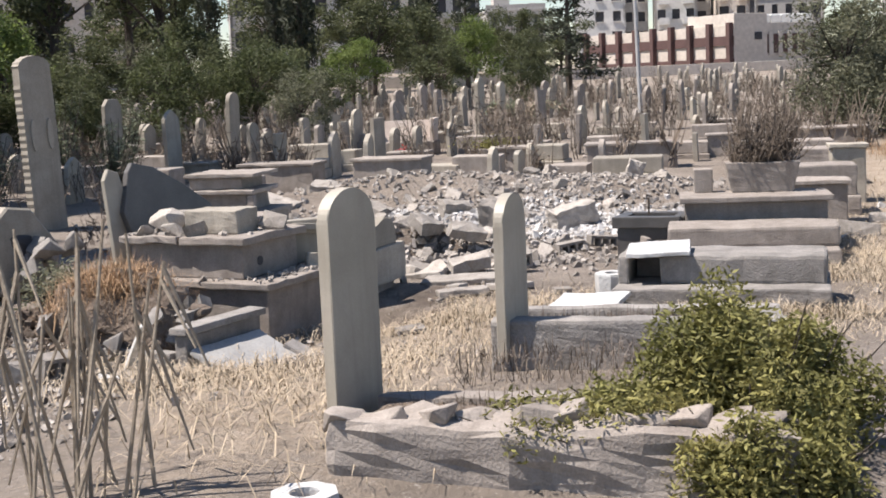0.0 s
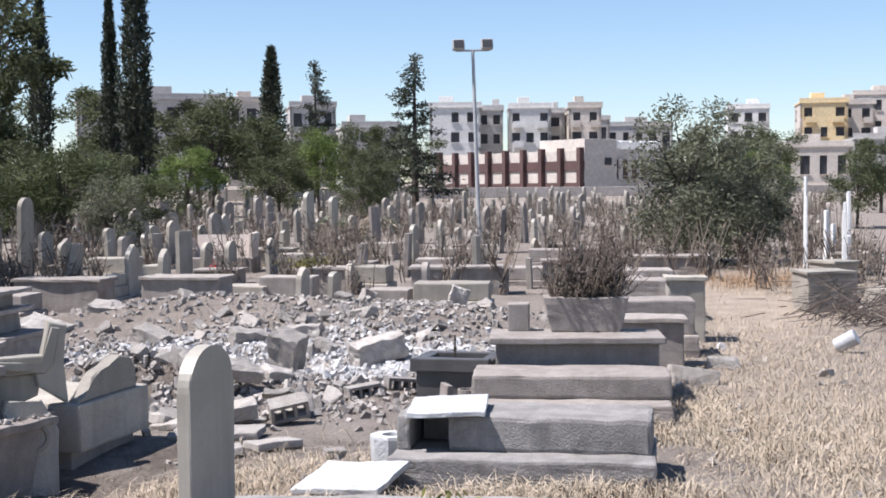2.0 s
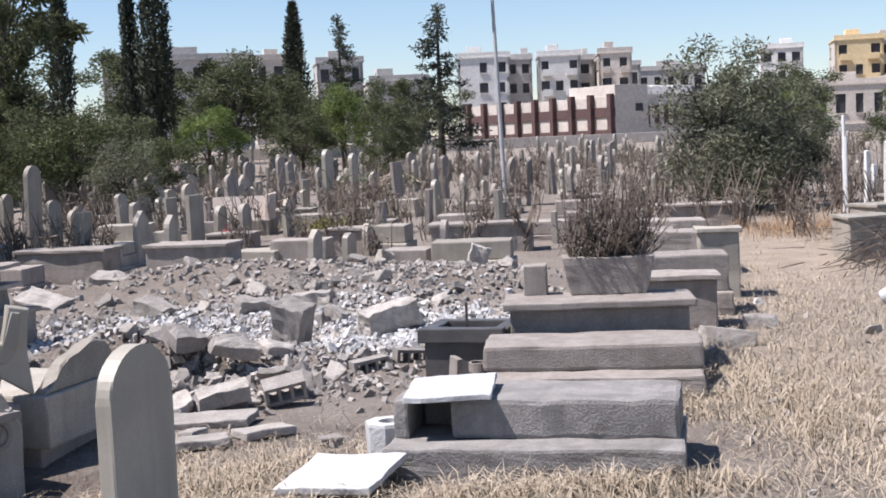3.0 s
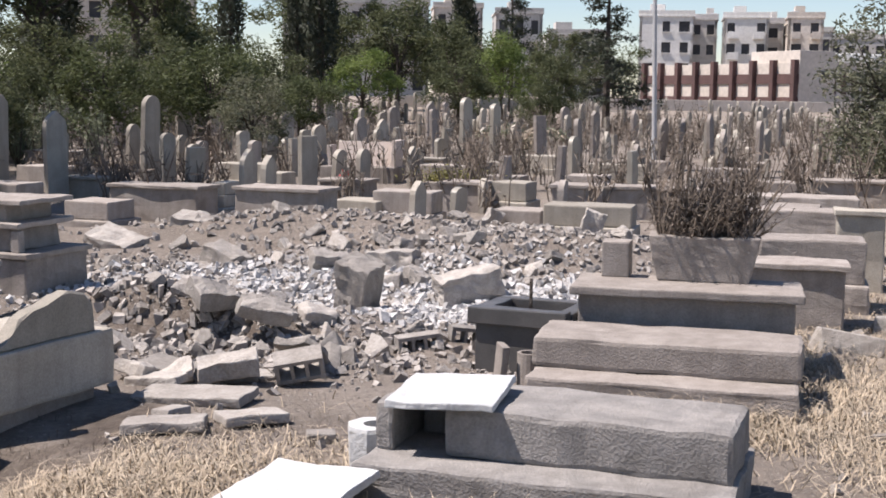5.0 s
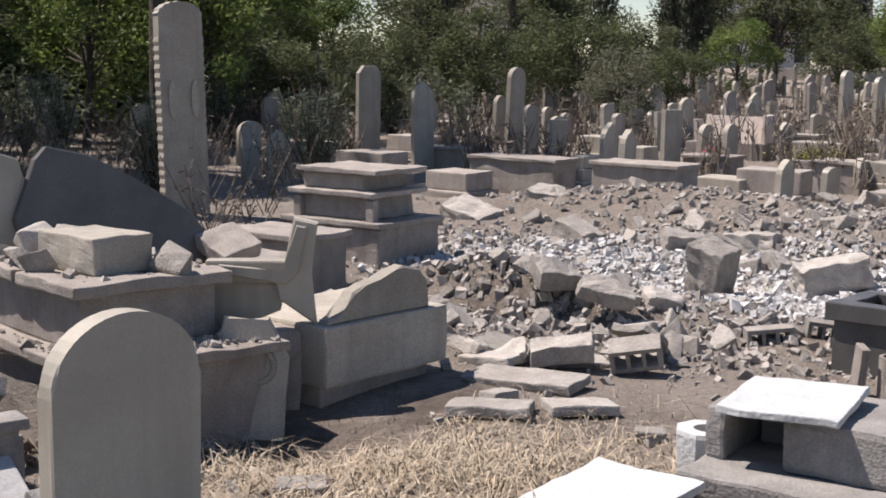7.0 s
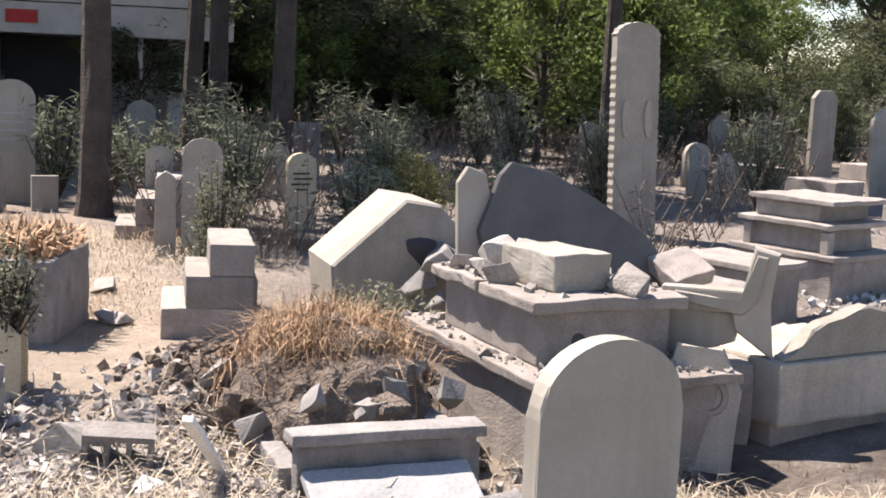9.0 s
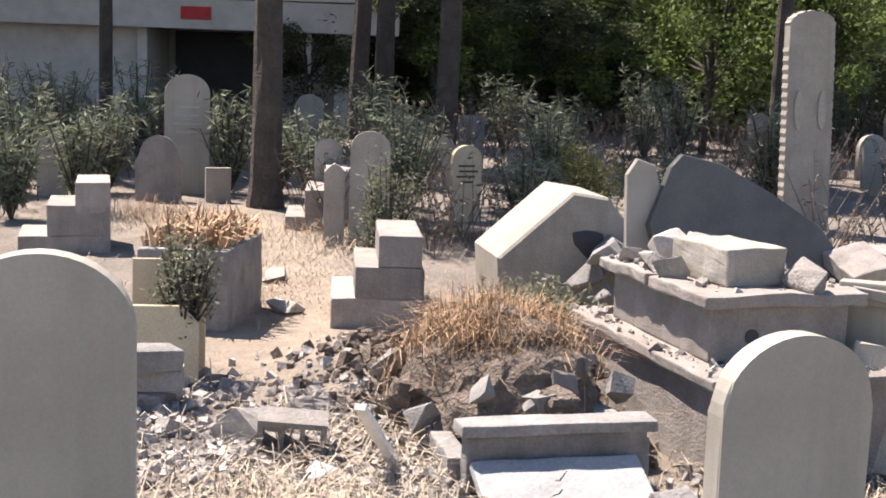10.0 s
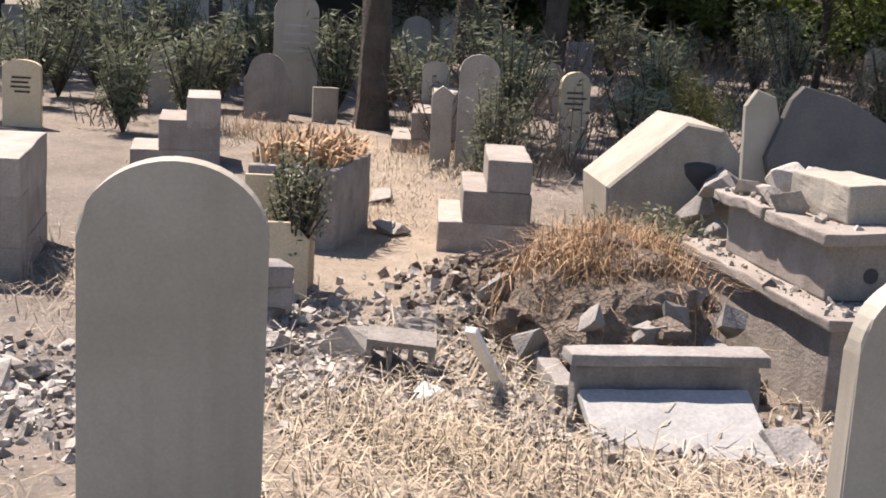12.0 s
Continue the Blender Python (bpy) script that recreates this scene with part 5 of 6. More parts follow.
    for _ in range(520):
        y = 21 + 46 * r.random()
        x = r.uniform(-0.55, 0.42) * y + 1
        h = r.uniform(0.5, 1.35)
        z = height(x, y)
        for k in range(16):
            a = r.uniform(0, 6.28)
            l = r.uniform(0.3, 0.7) * h
            b = Vector((x + r.gauss(0, 0.10), y + r.gauss(0, 0.10), z + h * r.uniform(0.0, 0.4)))
            e = b + Vector((math.cos(a) * l * 0.4, math.sin(a) * l * 0.4, l))
            w.stick(b, e, 0.014, 0.006, 3)
            for j in range(2):
                w.leaf(b.lerp(e, r.uniform(0.3, 1)), 0.07, r, 2.4)
    for _ in range(170):
        a, d = radians(r.uniform(24, 66)), r.uniform(11.5, 27)
        x, y = 1.2 - d * math.sin(a), 3.1 + d * math.cos(a)
        if bump_at(x, y, -7.2, 9.4, 0.95, 4.6, 57) > 0.3 or d < 17 and abs(math.degrees(a) - 58) < 5:
            continue
        h, z = r.uniform(0.4, 1.2), height(x, y)
        for k in range(14):
            e = r.uniform(0, 6.28)
            l = r.uniform(0.3, 0.8) * h
            b = Vector((x + r.gauss(0, 0.14), y + r.gauss(0, 0.14), z + h * r.uniform(0.0, 0.35)))
            t2 = b + Vector((math.cos(e) * l * 0.5, math.sin(e) * l * 0.5, l))
            w.stick(b, t2, 0.008, 0.003, 3)
            for j in range(5):
                w.leaf(b.lerp(t2, r.uniform(0.3, 1)), 0.045, r, 2.0)
    # tall upright dead stems standing between the far graves
    st = Pile()
    for _ in range(300):
        y = 23 + 38 * r.random()
        x = r.uniform(-0.30, 0.40) * y + 1
        z = height(x, y)
        h = r.uniform(0.4, 1.25)
        for k in range(r.randint(2, 5)):
            a = Vector((x + r.gauss(0, 0.12), y + r.gauss(0, 0.12), z - 0.05))
            e = a + Vector((r.gauss(0, 0.07), r.gauss(0, 0.07), h * r.uniform(0.6, 1.05)))
            st.stick(a, e, 0.018, 0.008, 4)
            for j in range(7):
                m = a.lerp(e, r.uniform(0.45, 1.0))
                n = m + Vector((r.gauss(0, 0.07), r.gauss(0, 0.07), r.uniform(0.05, 0.22)))
                st.stick(m, n, 0.012, 0.005, 3)
    stuff("dead_stems", st, GREY_STALK, "upright grey dead plant stems among far graves", "dry plants")
    # pile of cut brush by the lane
    for _ in range(520):
        a = Vector((8.4 + r.gauss(0, 0.7), 16.7 + r.gauss(0, 0.9), 0.12 + abs(r.gauss(0, 0.26))))
        d = Vector((r.gauss(-0.8, 0.5), r.gauss(-0.2, 0.5), r.gauss(-0.25, 0.3))).normalized()
        w.stick(a, a + d * r.uniform(0.3, 0.8), 0.010, 0.004, 3)
    stuff("dead_brush", w, DRY_TWIG, "dead brown weeds and brush among graves", "dry plants")


grasses()


def lane_clutter():
    t = thing("post_stump", pose(6.62, 12.9, 0.05, 0, 0, 12), "old wooden post beside heaped brush", "post")
    part("shaft", worn_box(0.16, 0.14, 0.62, (0, 0, 0), 0.015, 0.12, 0.02, 601), WOOD, t)
    cyl = bmesh.new()
    bmesh.ops.create_cone(cyl, cap_ends=True, segments=24, radius1=0.085, radius2=0.095, depth=0.26)
    bmesh.ops.bevel(cyl, geom=list(cyl.edges), offset=0.008, segments=1, affect="EDGES")
    c = part("metal_can", cyl, STEEL)
    c.matrix_world = pose(6.3, 14.2, height(6.3, 14.2) + 0.13, 60, 10, 50)
    tagged(c, "pale dented tin can lying on straw", "can")
    for i, (x, y, s) in enumerate(((3.05, 5.85, 0.22), (2.7, 6.3, 0.16), (2.75, 12.2, 0.3), (3.9, 12.4, 0.34), (4.6, 13.4, 0.26), (5.4, 12.6, 0.16), (3.5, 9.9, 0.14), (-3.0, 6.6, 0.16), (-7.3, 9.6, 0.2), (-6.2, 8.9, 0.2))):
        ob = part("stone", rock_bm(620 + i, 1, 0.7, 0.5), WHITE_SLAB if i in (0, 7) else RUBBLE)
        ob.matrix_world = pose(x, y, height(x, y) + s * 0.1, 10, 0, 40 * i) @ Matrix.Scale(s * 1.4, 4)
        tagged(ob, "loose white stone on straw" if i in (0, 7) else "loose grey stone on dry ground", "stone", "loose stones")
    # strip of wood and a lath in the rubble
    s = part("lath", worn_box(0.05, 0.62, 0.03, (0, 0, 0), 0.004, 0.2, 0.004, 640), WHITE_PAINT)
    s.matrix_world = pose(-2.86, 6.80, 0.22, -38, 0, 30)
    tagged(s, "pale painted lath sticking out of rubble", "lath")
    # dried stalks, broken over
    r = random.Random(33)
    t = thing("dried_stalks", pose(-2.32, 3.45, 0.24), "tall dried plant stalks bent over, pale brown", "dry plant")
    for i in range(14):
        p = Pile()
        x, y = r.gauss(0, 0.15), r.gauss(0, 0.16)
        h = r.uniform(0.7, 1.3)
        b = Vector((x + r.gauss(0.02, 0.13), y + r.gauss(0, 0.08), h))
        p.stick((x, y, -0.05), b, 0.011, 0.007, 6)
        for k in range(2):
            a = r.uniform(0, 6.28)
            m = Vector((x, y, 0)).lerp(b, r.uniform(0.6, 1.0))
            e = m + Vector((math.cos(a) * 0.16, math.sin(a) * 0.16, -r.uniform(0.2, 0.75)))
            p.stick(m, e, 0.011, 0.005, 5)
        part("stem", p.data(), STALK, t)


lane_clutter()


# ---- bushes and trees ----
def bush(x, y, z, rx, ry, rz, n, size, material, label, seed, name="bush", twigs=60, clumps=14):
    r = random.Random(seed)
    t = thing(name, pose(x, y, z), label, "bush")
    p, s = Pile(), Pile()
    lumps = []
    for _ in range(clumps):
        d = Vector((r.gauss(0, 1), r.gauss(0, 1), r.gauss(0.25, 0.8))).normalized() * r.uniform(0.35, 0.95)
        lumps.append((Vector((d.x * rx * 0.8, d.y * ry * 0.8, max(0.08, 0.45 + 0.42 * d.z) * rz)), r.uniform(0.7, 1.3) * 1.45 / math.sqrt(clumps)))
    for i in range(n):
        c, k = lumps[r.randrange(clumps)]
        d = Vector((r.gauss(0, 1), r.gauss(0, 1), r.gauss(0, 1))).normalized() * (r.random() ** 0.4)
        q = c + Vector((d.x * rx, d.y * ry, d.z * rz)) * k
        if q.z > 0:
            p.leaf(q, size, r)
    for i in range(twigs):
        c, k = lumps[r.randrange(clumps)]
        s.stick((r.gauss(0, 0.1) * rx, r.gauss(0, 0.1) * ry, 0), c + Vector((r.gauss(0, 0.2) * rx, r.gauss(0, 0.2) * ry, r.gauss(0, 0.15) * rz)), 0.010, 0.003, 4)
    part("leaves", p.data(), material, t)
    part("branchwork", s.data(), BARK, t)
    return t


bush(0.60, 3.72, 0.10, 0.70, 0.62, 0.98, 38000, 0.028, BUSH_LEAF, "low green small-leaved bush on a walled grave", 51, twigs=160, clumps=46)
bush(-0.02, 3.46, 0.32, 0.62, 0.32, 0.36, 9000, 0.026, BUSH_LEAF, "sprawling yellow-green bush over a crumbled rim", 52, clumps=24)
bush(0.62, 3.14, 0.08, 0.52, 0.34, 0.56, 13000, 0.028, BUSH_LEAF, "low yellow-green bush before a grave wall", 59, clumps=26)
bush(-10.4, 30.6, 0.25, 1.7, 1.6, 2.5, 12000, 0.075, TREE_LEAF, "dense dark green creeper-covered bush among headstones", 60, clumps=30)
bush(-4.9, 7.15, 0.25, 0.22, 0.2, 0.7, 1500, 0.03, GREY_LEAF, "dark green shrub beside beige panels", 53)
bush(-4.1, 9.2, 0.1, 0.55, 0.5, 0.45, 1800, 0.035, GREY_LEAF, "straggling dry shrub between tombs", 54)
bush(-6.3, 9.95, 0.05, 0.3, 0.3, 1.1, 2000, 0.035, GREY_LEAF, "narrow greyish shrub beside a stair tomb", 55)
bush(-8.3, 14.8, 0.05, 0.8, 0.8, 1.0, 3500, 0.04, BUSH_LEAF, "yellow-green shrub behind broken tombs", 56)
bush(8.9, 27.2, 0.2, 2.0, 1.7, 2.1, 12000, 0.07, GREY_LEAF, "large grey-green shrub at the lane", 57, twigs=90, clumps=34)
bush(11.2, 31, 0.3, 1.6, 1.5, 2.2, 7000, 0.075, GREY_LEAF, "grey-green shrub at the lane", 58)


def oleander(x, y, h, seed, n=26):
    r = random.Random(seed)
    t = thing("oleander", pose(x, y, height(x, y)), "grey-green oleander shrub with long narrow leaves", "bush", "oleanders")
    p, s = Pile(), Pile()
    for i in range(n):
        a, lean = r.uniform(0, 6.28), r.uniform(0.05, 0.4)
        top = Vector((math.cos(a) * lean * h, math.sin(a) * lean * h, h * r.uniform(0.6, 1.05)))
        s.stick((0, 0, 0), top, 0.014, 0.005, 4)
        for k in range(46):
            q = top * r.uniform(0.25, 1.0)
            p.leaf(q, 0.04, r, 4.2)
    part("leaves", p.data(), OLEANDER_LEAF, t)
    part("branchwork", s.data(), BARK, t)


for i, (x, y, h) in enumerate(((-11.6, 10.2, 1.2), (-13.2, 10.3, 1.3), (-12.2, 12.6, 1.3), (-11.6, 12.9, 1.1), (-9.3, 12.9, 1.3), (-10.3, 13.6, 1.2), (-14.5, 11.5, 1.3), (-11.0, 20.5, 1.5), (-9.0, 20.5, 1.3), (-12.5, 21.6, 1.6), (-9.9, 22.4, 1.5), (-8.0, 22.9, 1.2), (-13.9, 19.5, 1.4), (-8.6, 14.6, 1.2), (-7.6, 17.8, 1.3), (-12.8, 15.6, 1.5), (-10.4, 16.8, 1.3), (-15.6, 13.4, 1.5), (-6.0, 19.2, 1.4), (-13.6, 9.2, 1.1), (-14.4, 9.9, 1.4), (-15.2, 10.8, 1.5), (-12.9, 11.3, 1.2), (-13.6, 12.6, 1.4), (-15.6, 12.0, 1.5), (-11.4, 9.3, 0.9), (-12.6, 8.2, 1.2), (-14.2, 7.6, 1.3), (-16.0, 9.0, 1.6), (-10.9, 12.9, 1.1), (-7.2, 12.6, 0.9), (-6.6, 14.2, 0.9))):
    oleander(x, y, h, 70 + i)
for i in range(26):
    y = rng.uniform(24, 36)
    oleander(-0.45 * y + rng.uniform(-4, 6), y, rng.uniform(0.9, 1.8), 100 + i, 14)


def crown(seed, n, lumps, size, rx, rz, spread=0.42, long=1.5):
    """Leaf sprays in uneven lumps about a crown's middle, with gaps between."""
    r = random.Random(seed)
    p = Pile()
    cs = []
    for _ in range(lumps):
        d = Vector((r.gauss(0, 1), r.gauss(0, 1), r.gauss(0, 0.9))).normalized() * r.uniform(0.45, 0.95)
        cs.append((Vector((d.x * rx, d.y * rx, d.z * rz)), r.uniform(0.5, 1.2) * spread))
    for _ in range(n):
        c, k = cs[r.randrange(lumps)]
        d = Vector((r.gauss(0, 1), r.gauss(0, 1), r.gauss(0, 0.8))).normalized() * r.random() ** 0.45
        p.leaf(c + Vector((d.x * rx, d.y * rx, d.z * rz * 0.8)) * k, size, r, long)
    return p, cs


def tree_kind(kind, seed):
    """trunk and crown meshes of one kind of tree, one metre for each metre of 6 in height."""
    r = random.Random(seed)
    s = Pile()
    if kind == "cypress":
        p = Pile()
        for _ in range(5200):
            u = r.random() ** 0.8
            rad = (0.62 * math.sin(math.pi * min(1, 0.12 + 0.88 * u)) ** 0.6 * (1 - u * 0.55)) * r.uniform(0.65, 1.1)
            a = r.uniform(0, 6.28)
            rad *= 1 + 0.28 * math.sin(a * 3 + u * 9)
            q = Vector((rad * math.cos(a), rad * math.sin(a), 0.5 + u * 5.5))
            p.leaf(q, 0.13, r, 1.9, -0.8)
        s.stick((0, 0, -0.3), (0, 0, 5.2), 0.16, 0.03, 7)
        return s, p, CYPRESS_LEAF
    if kind == "conifer":
        p = Pile()
        s.stick((0, 0, -0.3), (0, 0, 5.8), 0.16, 0.02, 7)
        for i in range(46):
            u = (i + r.random()) / 46
            z, l, a = 0.8 + u * 5.0, 1.75 * (1 - u) ** 0.8 + 0.12, r.uniform(0, 6.28)
            l *= r.uniform(0.6, 1.15)
            e = Vector((math.cos(a) * l, math.sin(a) * l, z - 0.12 * l + 0.1))
            s.stick((0, 0, z), e, 0.03, 0.01, 4)
            for _ in range(int(90 * l + 20)):
                q = Vector((0, 0, z)).lerp(e, r.uniform(0.2, 1.0)) + Vector((r.gauss(0, 0.10), r.gauss(0, 0.10), r.gauss(-0.04, 0.07)))
                p.leaf(q, 0.11, r, 1.8)
        return s, p, CYPRESS_LEAF
    high = 4.0 if kind == "pine" else 3.1
    p, cs = crown(seed, 5200 if kind == "pine" else 7500, 26 if kind == "pine" else 24, 0.13, 1.9 if kind == "pine" else 2.0, 1.9 if kind == "pine" else 2.3, 0.28 if kind == "pine" else 0.42)
    p.v = [(x, y, z + high) for x, y, z in p.v]
    s.stick((0, 0, -0.3), (0.12, 0.05, high * 0.55), 0.105, 0.08, 8)
    s.stick((0.12, 0.05, high * 0.55), (0.02, 0.0, high * 1.1), 0.08, 0.04, 7)
    for c, k in cs[:16]:
        b = Vector((0.08, 0.03, high * r.uniform(0.45, 0.95)))
        s.stick(b, Vector((c.x, c.y, c.z + high)), 0.035, 0.012, 5)
    return s, p, {"pine": TREE_LEAF, "broad": TREE_LEAF, "bright": BRIGHT_LEAF, "grey": GREY_LEAF, "dim": DIM_LEAF}[kind]


def plant_trees():
    names = {"cypress": ("cypress_tree", "tall dark narrow cypress tree"), "conifer": ("conifer_tree", "dark ragged conifer with drooping boughs"), "pine": ("pine_tree", "dark green pine with a bare trunk"), "broad": ("broadleaf_tree", "dusty green broadleaf tree"), "bright": ("broadleaf_tree", "light green leafy tree"), "dim": ("broadleaf_tree", "dense dark green undergrowth tree"), "grey": ("small_tree", "grey-green open-crowned small tree")}
    made = {}
    spots = [("grey", 8.7, 27.6, 3.9, 1.05), ("grey", 10.2, 28.2, 3.0, 1.1), ("cypress", -7.1, 61.5, 13.0, 0.62), ("cypress", -8.6, 64, 10.5, 0.5), ("cypress", -1.1, 76, 9.2, 0.9), ("conifer", 1.6, 86, 9.5, 0.8), ("conifer", 5.7, 60, 7.6, 1.0), 
             ("cypress", -12.6, 68, 11, 0.6), ("cypress", -21, 66, 13, 1.0), ("pine", -9.8, 44.5, 9.0, 0.5), ("pine", -11.5, 50, 11, 1), ("pine", -15, 47, 11, 1), ("pine", -19, 44, 11, 1), ("pine", -22, 40, 11, 1), ("pine", -14.5, 58, 12, 1.1),
             ("broad", -3.6, 61, 6.2, 1.1), ("broad", -1.2, 64, 5.4, 1.0), ("bright", 1.2, 56, 4.2, 1.0), ("broad", 3.2, 55, 3.6, 1.1), ("broad", 2.4, 45, 2.6, 1.1), ("broad", -6.3, 44, 3.6, 1.2), ("broad", -9.5, 45, 4.4, 1.2), ("bright", -4.0, 50, 3.6, 1.2), ("broad", -12.6, 42, 4.0, 1.3), ("broad", -0.5, 52, 3.6, 1.2),
             ("bright", -13.4, 36.4, 4.2, 1.0), ("broad", -14.6, 35.0, 3.6, 1.2), ("broad", -17, 37, 5, 1.2), ("bright", -16.2, 32.5, 4.0, 1.0), ("broad", -20.5, 34, 6, 1.2), ("bright", -19, 30, 6.5, 0.9), ("pine", -20.9, 27.2, 9.5, 0.8), ("pine", -24, 26, 10, 0.9), ("pine", -26, 21, 11, 1.2),
             # the last five pines here are added to shade the keeper's house
             ("pine", -25.5, 31, 11, 1.2), ("bright", -23.0, 25.2, 4.5, 1.1), ("broad", -23, 30, 5, 1.4), ("broad", -27, 26, 6, 1.4), ("bright", -18.2, 23.0, 3.4, 1.2), ("broad", -28, 35, 8, 1.3), ("broad", -24, 40, 8, 1.3), ("pine", -31, 40, 12, 1.2), ("pine", -23.5, 12.5, 12, 1.2), ("broad", -30, 18, 7, 1.4), ("pine", -28.0, 20.5, 14, 1.4), ("pine", -22.0, 13.6, 13.5, 1.2), ("pine", -27, 15.5, 14, 1.4), ("pine", -25.5, 23.5, 13.5, 1.3), ("pine", -29.5, 22.5, 15, 1.4),
             # the pine at (-22, 7) is unseen, added to shade the ground by the oleanders
             ("bright", -11.4, 25.8, 6.0, 1.0), ("bright", -12.8, 23.8, 5.0, 1.0), ("bright", -10.9, 24.3, 4.4, 1.0), ("pine", -22, 7.0, 12, 1.0), ("broad", 20, 60, 4.2, 1.2), ("bright", 17, 46, 3.2, 1.2), ("broad", 22, 70, 4.6, 1.2), ("broad", 27, 75, 4.8, 1.3), ("broad", 26, 55, 3.8, 1.3), ("broad", 19, 42, 3.0, 1.2), ("broad", 33, 90, 6.0, 1.3), ("broad", 40, 105, 6.5, 1.3), ("broad", -6, 85, 8, 1.2), ("broad", -1, 95, 7, 1.3), ("broad", 5, 92, 6, 1.3), ("broad", 9, 98, 6, 1.3), ("broad", -12, 90, 9, 1.3), ("broad", -19, 82, 9, 1.4), ("broad", -26, 62, 9, 1.3), ("broad", -32, 55, 10, 1.4)]
    r = random.Random(77)
    for k in range(70):
        a, d = radians(8 + 78 * (k + r.random()) / 70), 27 + 20 * r.random()
        if 0.9 < a < 1.2:
            d += 14
        spots.append((r.choice(("broad", "dim", "grey", "broad", "dim") if a < 0.5 else ("broad", "broad", "bright", "dim", "pine")), 1.2 - d * math.sin(a), 3.1 + d * math.cos(a), r.uniform(2.2, 3.6) if a < 0.5 else r.uniform(2.6, 5.5), r.uniform(0.9, 1.2) if a < 0.5 else r.uniform(1.2, 1.6)))
    for k in range(34):
        a, d = radians(27 + 22 * (k + r.random()) / 34), 29 + 6 * r.random()
        spots.append((r.choice(("broad", "dim", "bright")), 1.2 - d * math.sin(a), 3.1 + d * math.cos(a), r.uniform(1.8, 3.0), r.uniform(1.3, 1.9)))
    for k in range(7):
        a, d = radians(27 + 5.2 * k + 3 * r.random()), 24.5 + 6 * r.random()
        if 0.74 < a < 0.90 or a > 1.16:
            spots.append(("pine", 1.2 - d * math.sin(a), 3.1 + d * math.cos(a), r.uniform(11, 14), r.uniform(0.6, 0.85)))
    for k in range(4, 9):
        a, d = radians(17 + 3.2 * k), 40 + 6 * r.random()
        spots.append(("pine", 1.2 - d * math.sin(a), 3.1 + d * math.cos(a), r.uniform(10, 13), r.uniform(1.0, 1.3)))
    for k in range(20):
        a, d = radians(20 + 68 * (k + r.random()) / 20), 48 + 30 * r.random()
        spots.append((r.choice(("broad", "pine")), 1.2 - d * math.sin(a), 3.1 + d * math.cos(a), r.uniform(6, 12), r.uniform(1.0, 1.4)))
    for i, (kind, x, y, h, wide) in enumerate(spots):
        v = (kind, r.randrange(2))
        m = pose(x, y, height(x, y), 0, 0, r.uniform(0, 360))
        sc = h / 6.0
        if v not in made:
            nm, label = names[kind]
            t = thing(nm, Matrix(), label, "tree", "trees")
            s, p, mat = tree_kind(kind, 900 + 10 * len(made))
            part("trunk", s.data(), BARK, t)
            part("crown", p.data(), mat, t)
            made[v] = t
            t.matrix_basis = m @ Matrix.Diagonal((sc * wide, sc * wide, sc, 1))
        else:
            t = copy_thing(made[v], Matrix())
            t.matrix_basis = m @ Matrix.Diagonal((sc * wide, sc * wide, sc, 1))


plant_trees()


def old_pine(x, y, h, girth, lean, heading, seed):
    """A tall pine with a dark furrowed trunk, bare below, its crown high and set off to one side."""
    r = random.Random(seed)
    t = thing("pine_tree", pose(x, y, height(x, y)), "tall old pine with a thick dark bare trunk", "tree", "trees")
    n, m = 12, 16
    bm = bmesh.new()
    rings = []
    dx, dy = math.cos(radians(heading)), math.sin(radians(heading))
    for k in range(m + 1):
        u = k / m
        off = lean * u ** 4 * h * 0.5 + 0.05 * math.sin(u * 9 + seed)
        rad = girth * (1 - 0.6 * u) * (1 + 0.45 * max(0.0, 0.06 - u) / 0.06)
        rings.append([bm.verts.new((dx * off + rad * (1 + 0.14 * noise.noise((i * 0.9, u * 8, seed))) * math.cos(6.2832 * i / n), dy * off + rad * (1 + 0.14 * noise.noise((i * 0.9, u * 8, seed + 5))) * math.sin(6.2832 * i / n), -0.3 + u * (h + 0.3))) for i in range(n)])
    for p, q in zip(rings, rings[1:]):
        for i in range(n):
            bm.faces.new((p[i], p[(i + 1) % n], q[(i + 1) % n], q[i]))
    part("trunk", bm, BARK, t)
    top = Vector((dx * lean * h * 0.5, dy * lean * h * 0.5, h))
    p, cs = crown(seed, 5200, 26, 0.2, 2.3, 1.5, 0.34)
    p.v = [(a + top.x, b + top.y, c + top.z) for a, b, c in p.v]
    part("crown", p.data(), TREE_LEAF, t)
    for c, k in cs[:9]:
        limb = Pile()
        limb.stick(top * r.uniform(0.8, 0.98), c + top, 0.07, 0.02, 6)
        part("limb", limb.data(), BARK, t)


old_pine(-10.9, 12.2, 9.5, 0.19, 0.30, 150, 3)
old_pine(-13.9, 16.7, 10.5, 0.17, 0.22, 130, 4)
old_pine(-12.7, 16.9, 10.0, 0.19, 0.26, 110, 5)
old_pine(-17.8, 14.1, 9.5, 0.12, 0.18, 140, 6)
old_pine(-9.4, 20.8, 10.5, 0.15, 0.2, 120, 7)


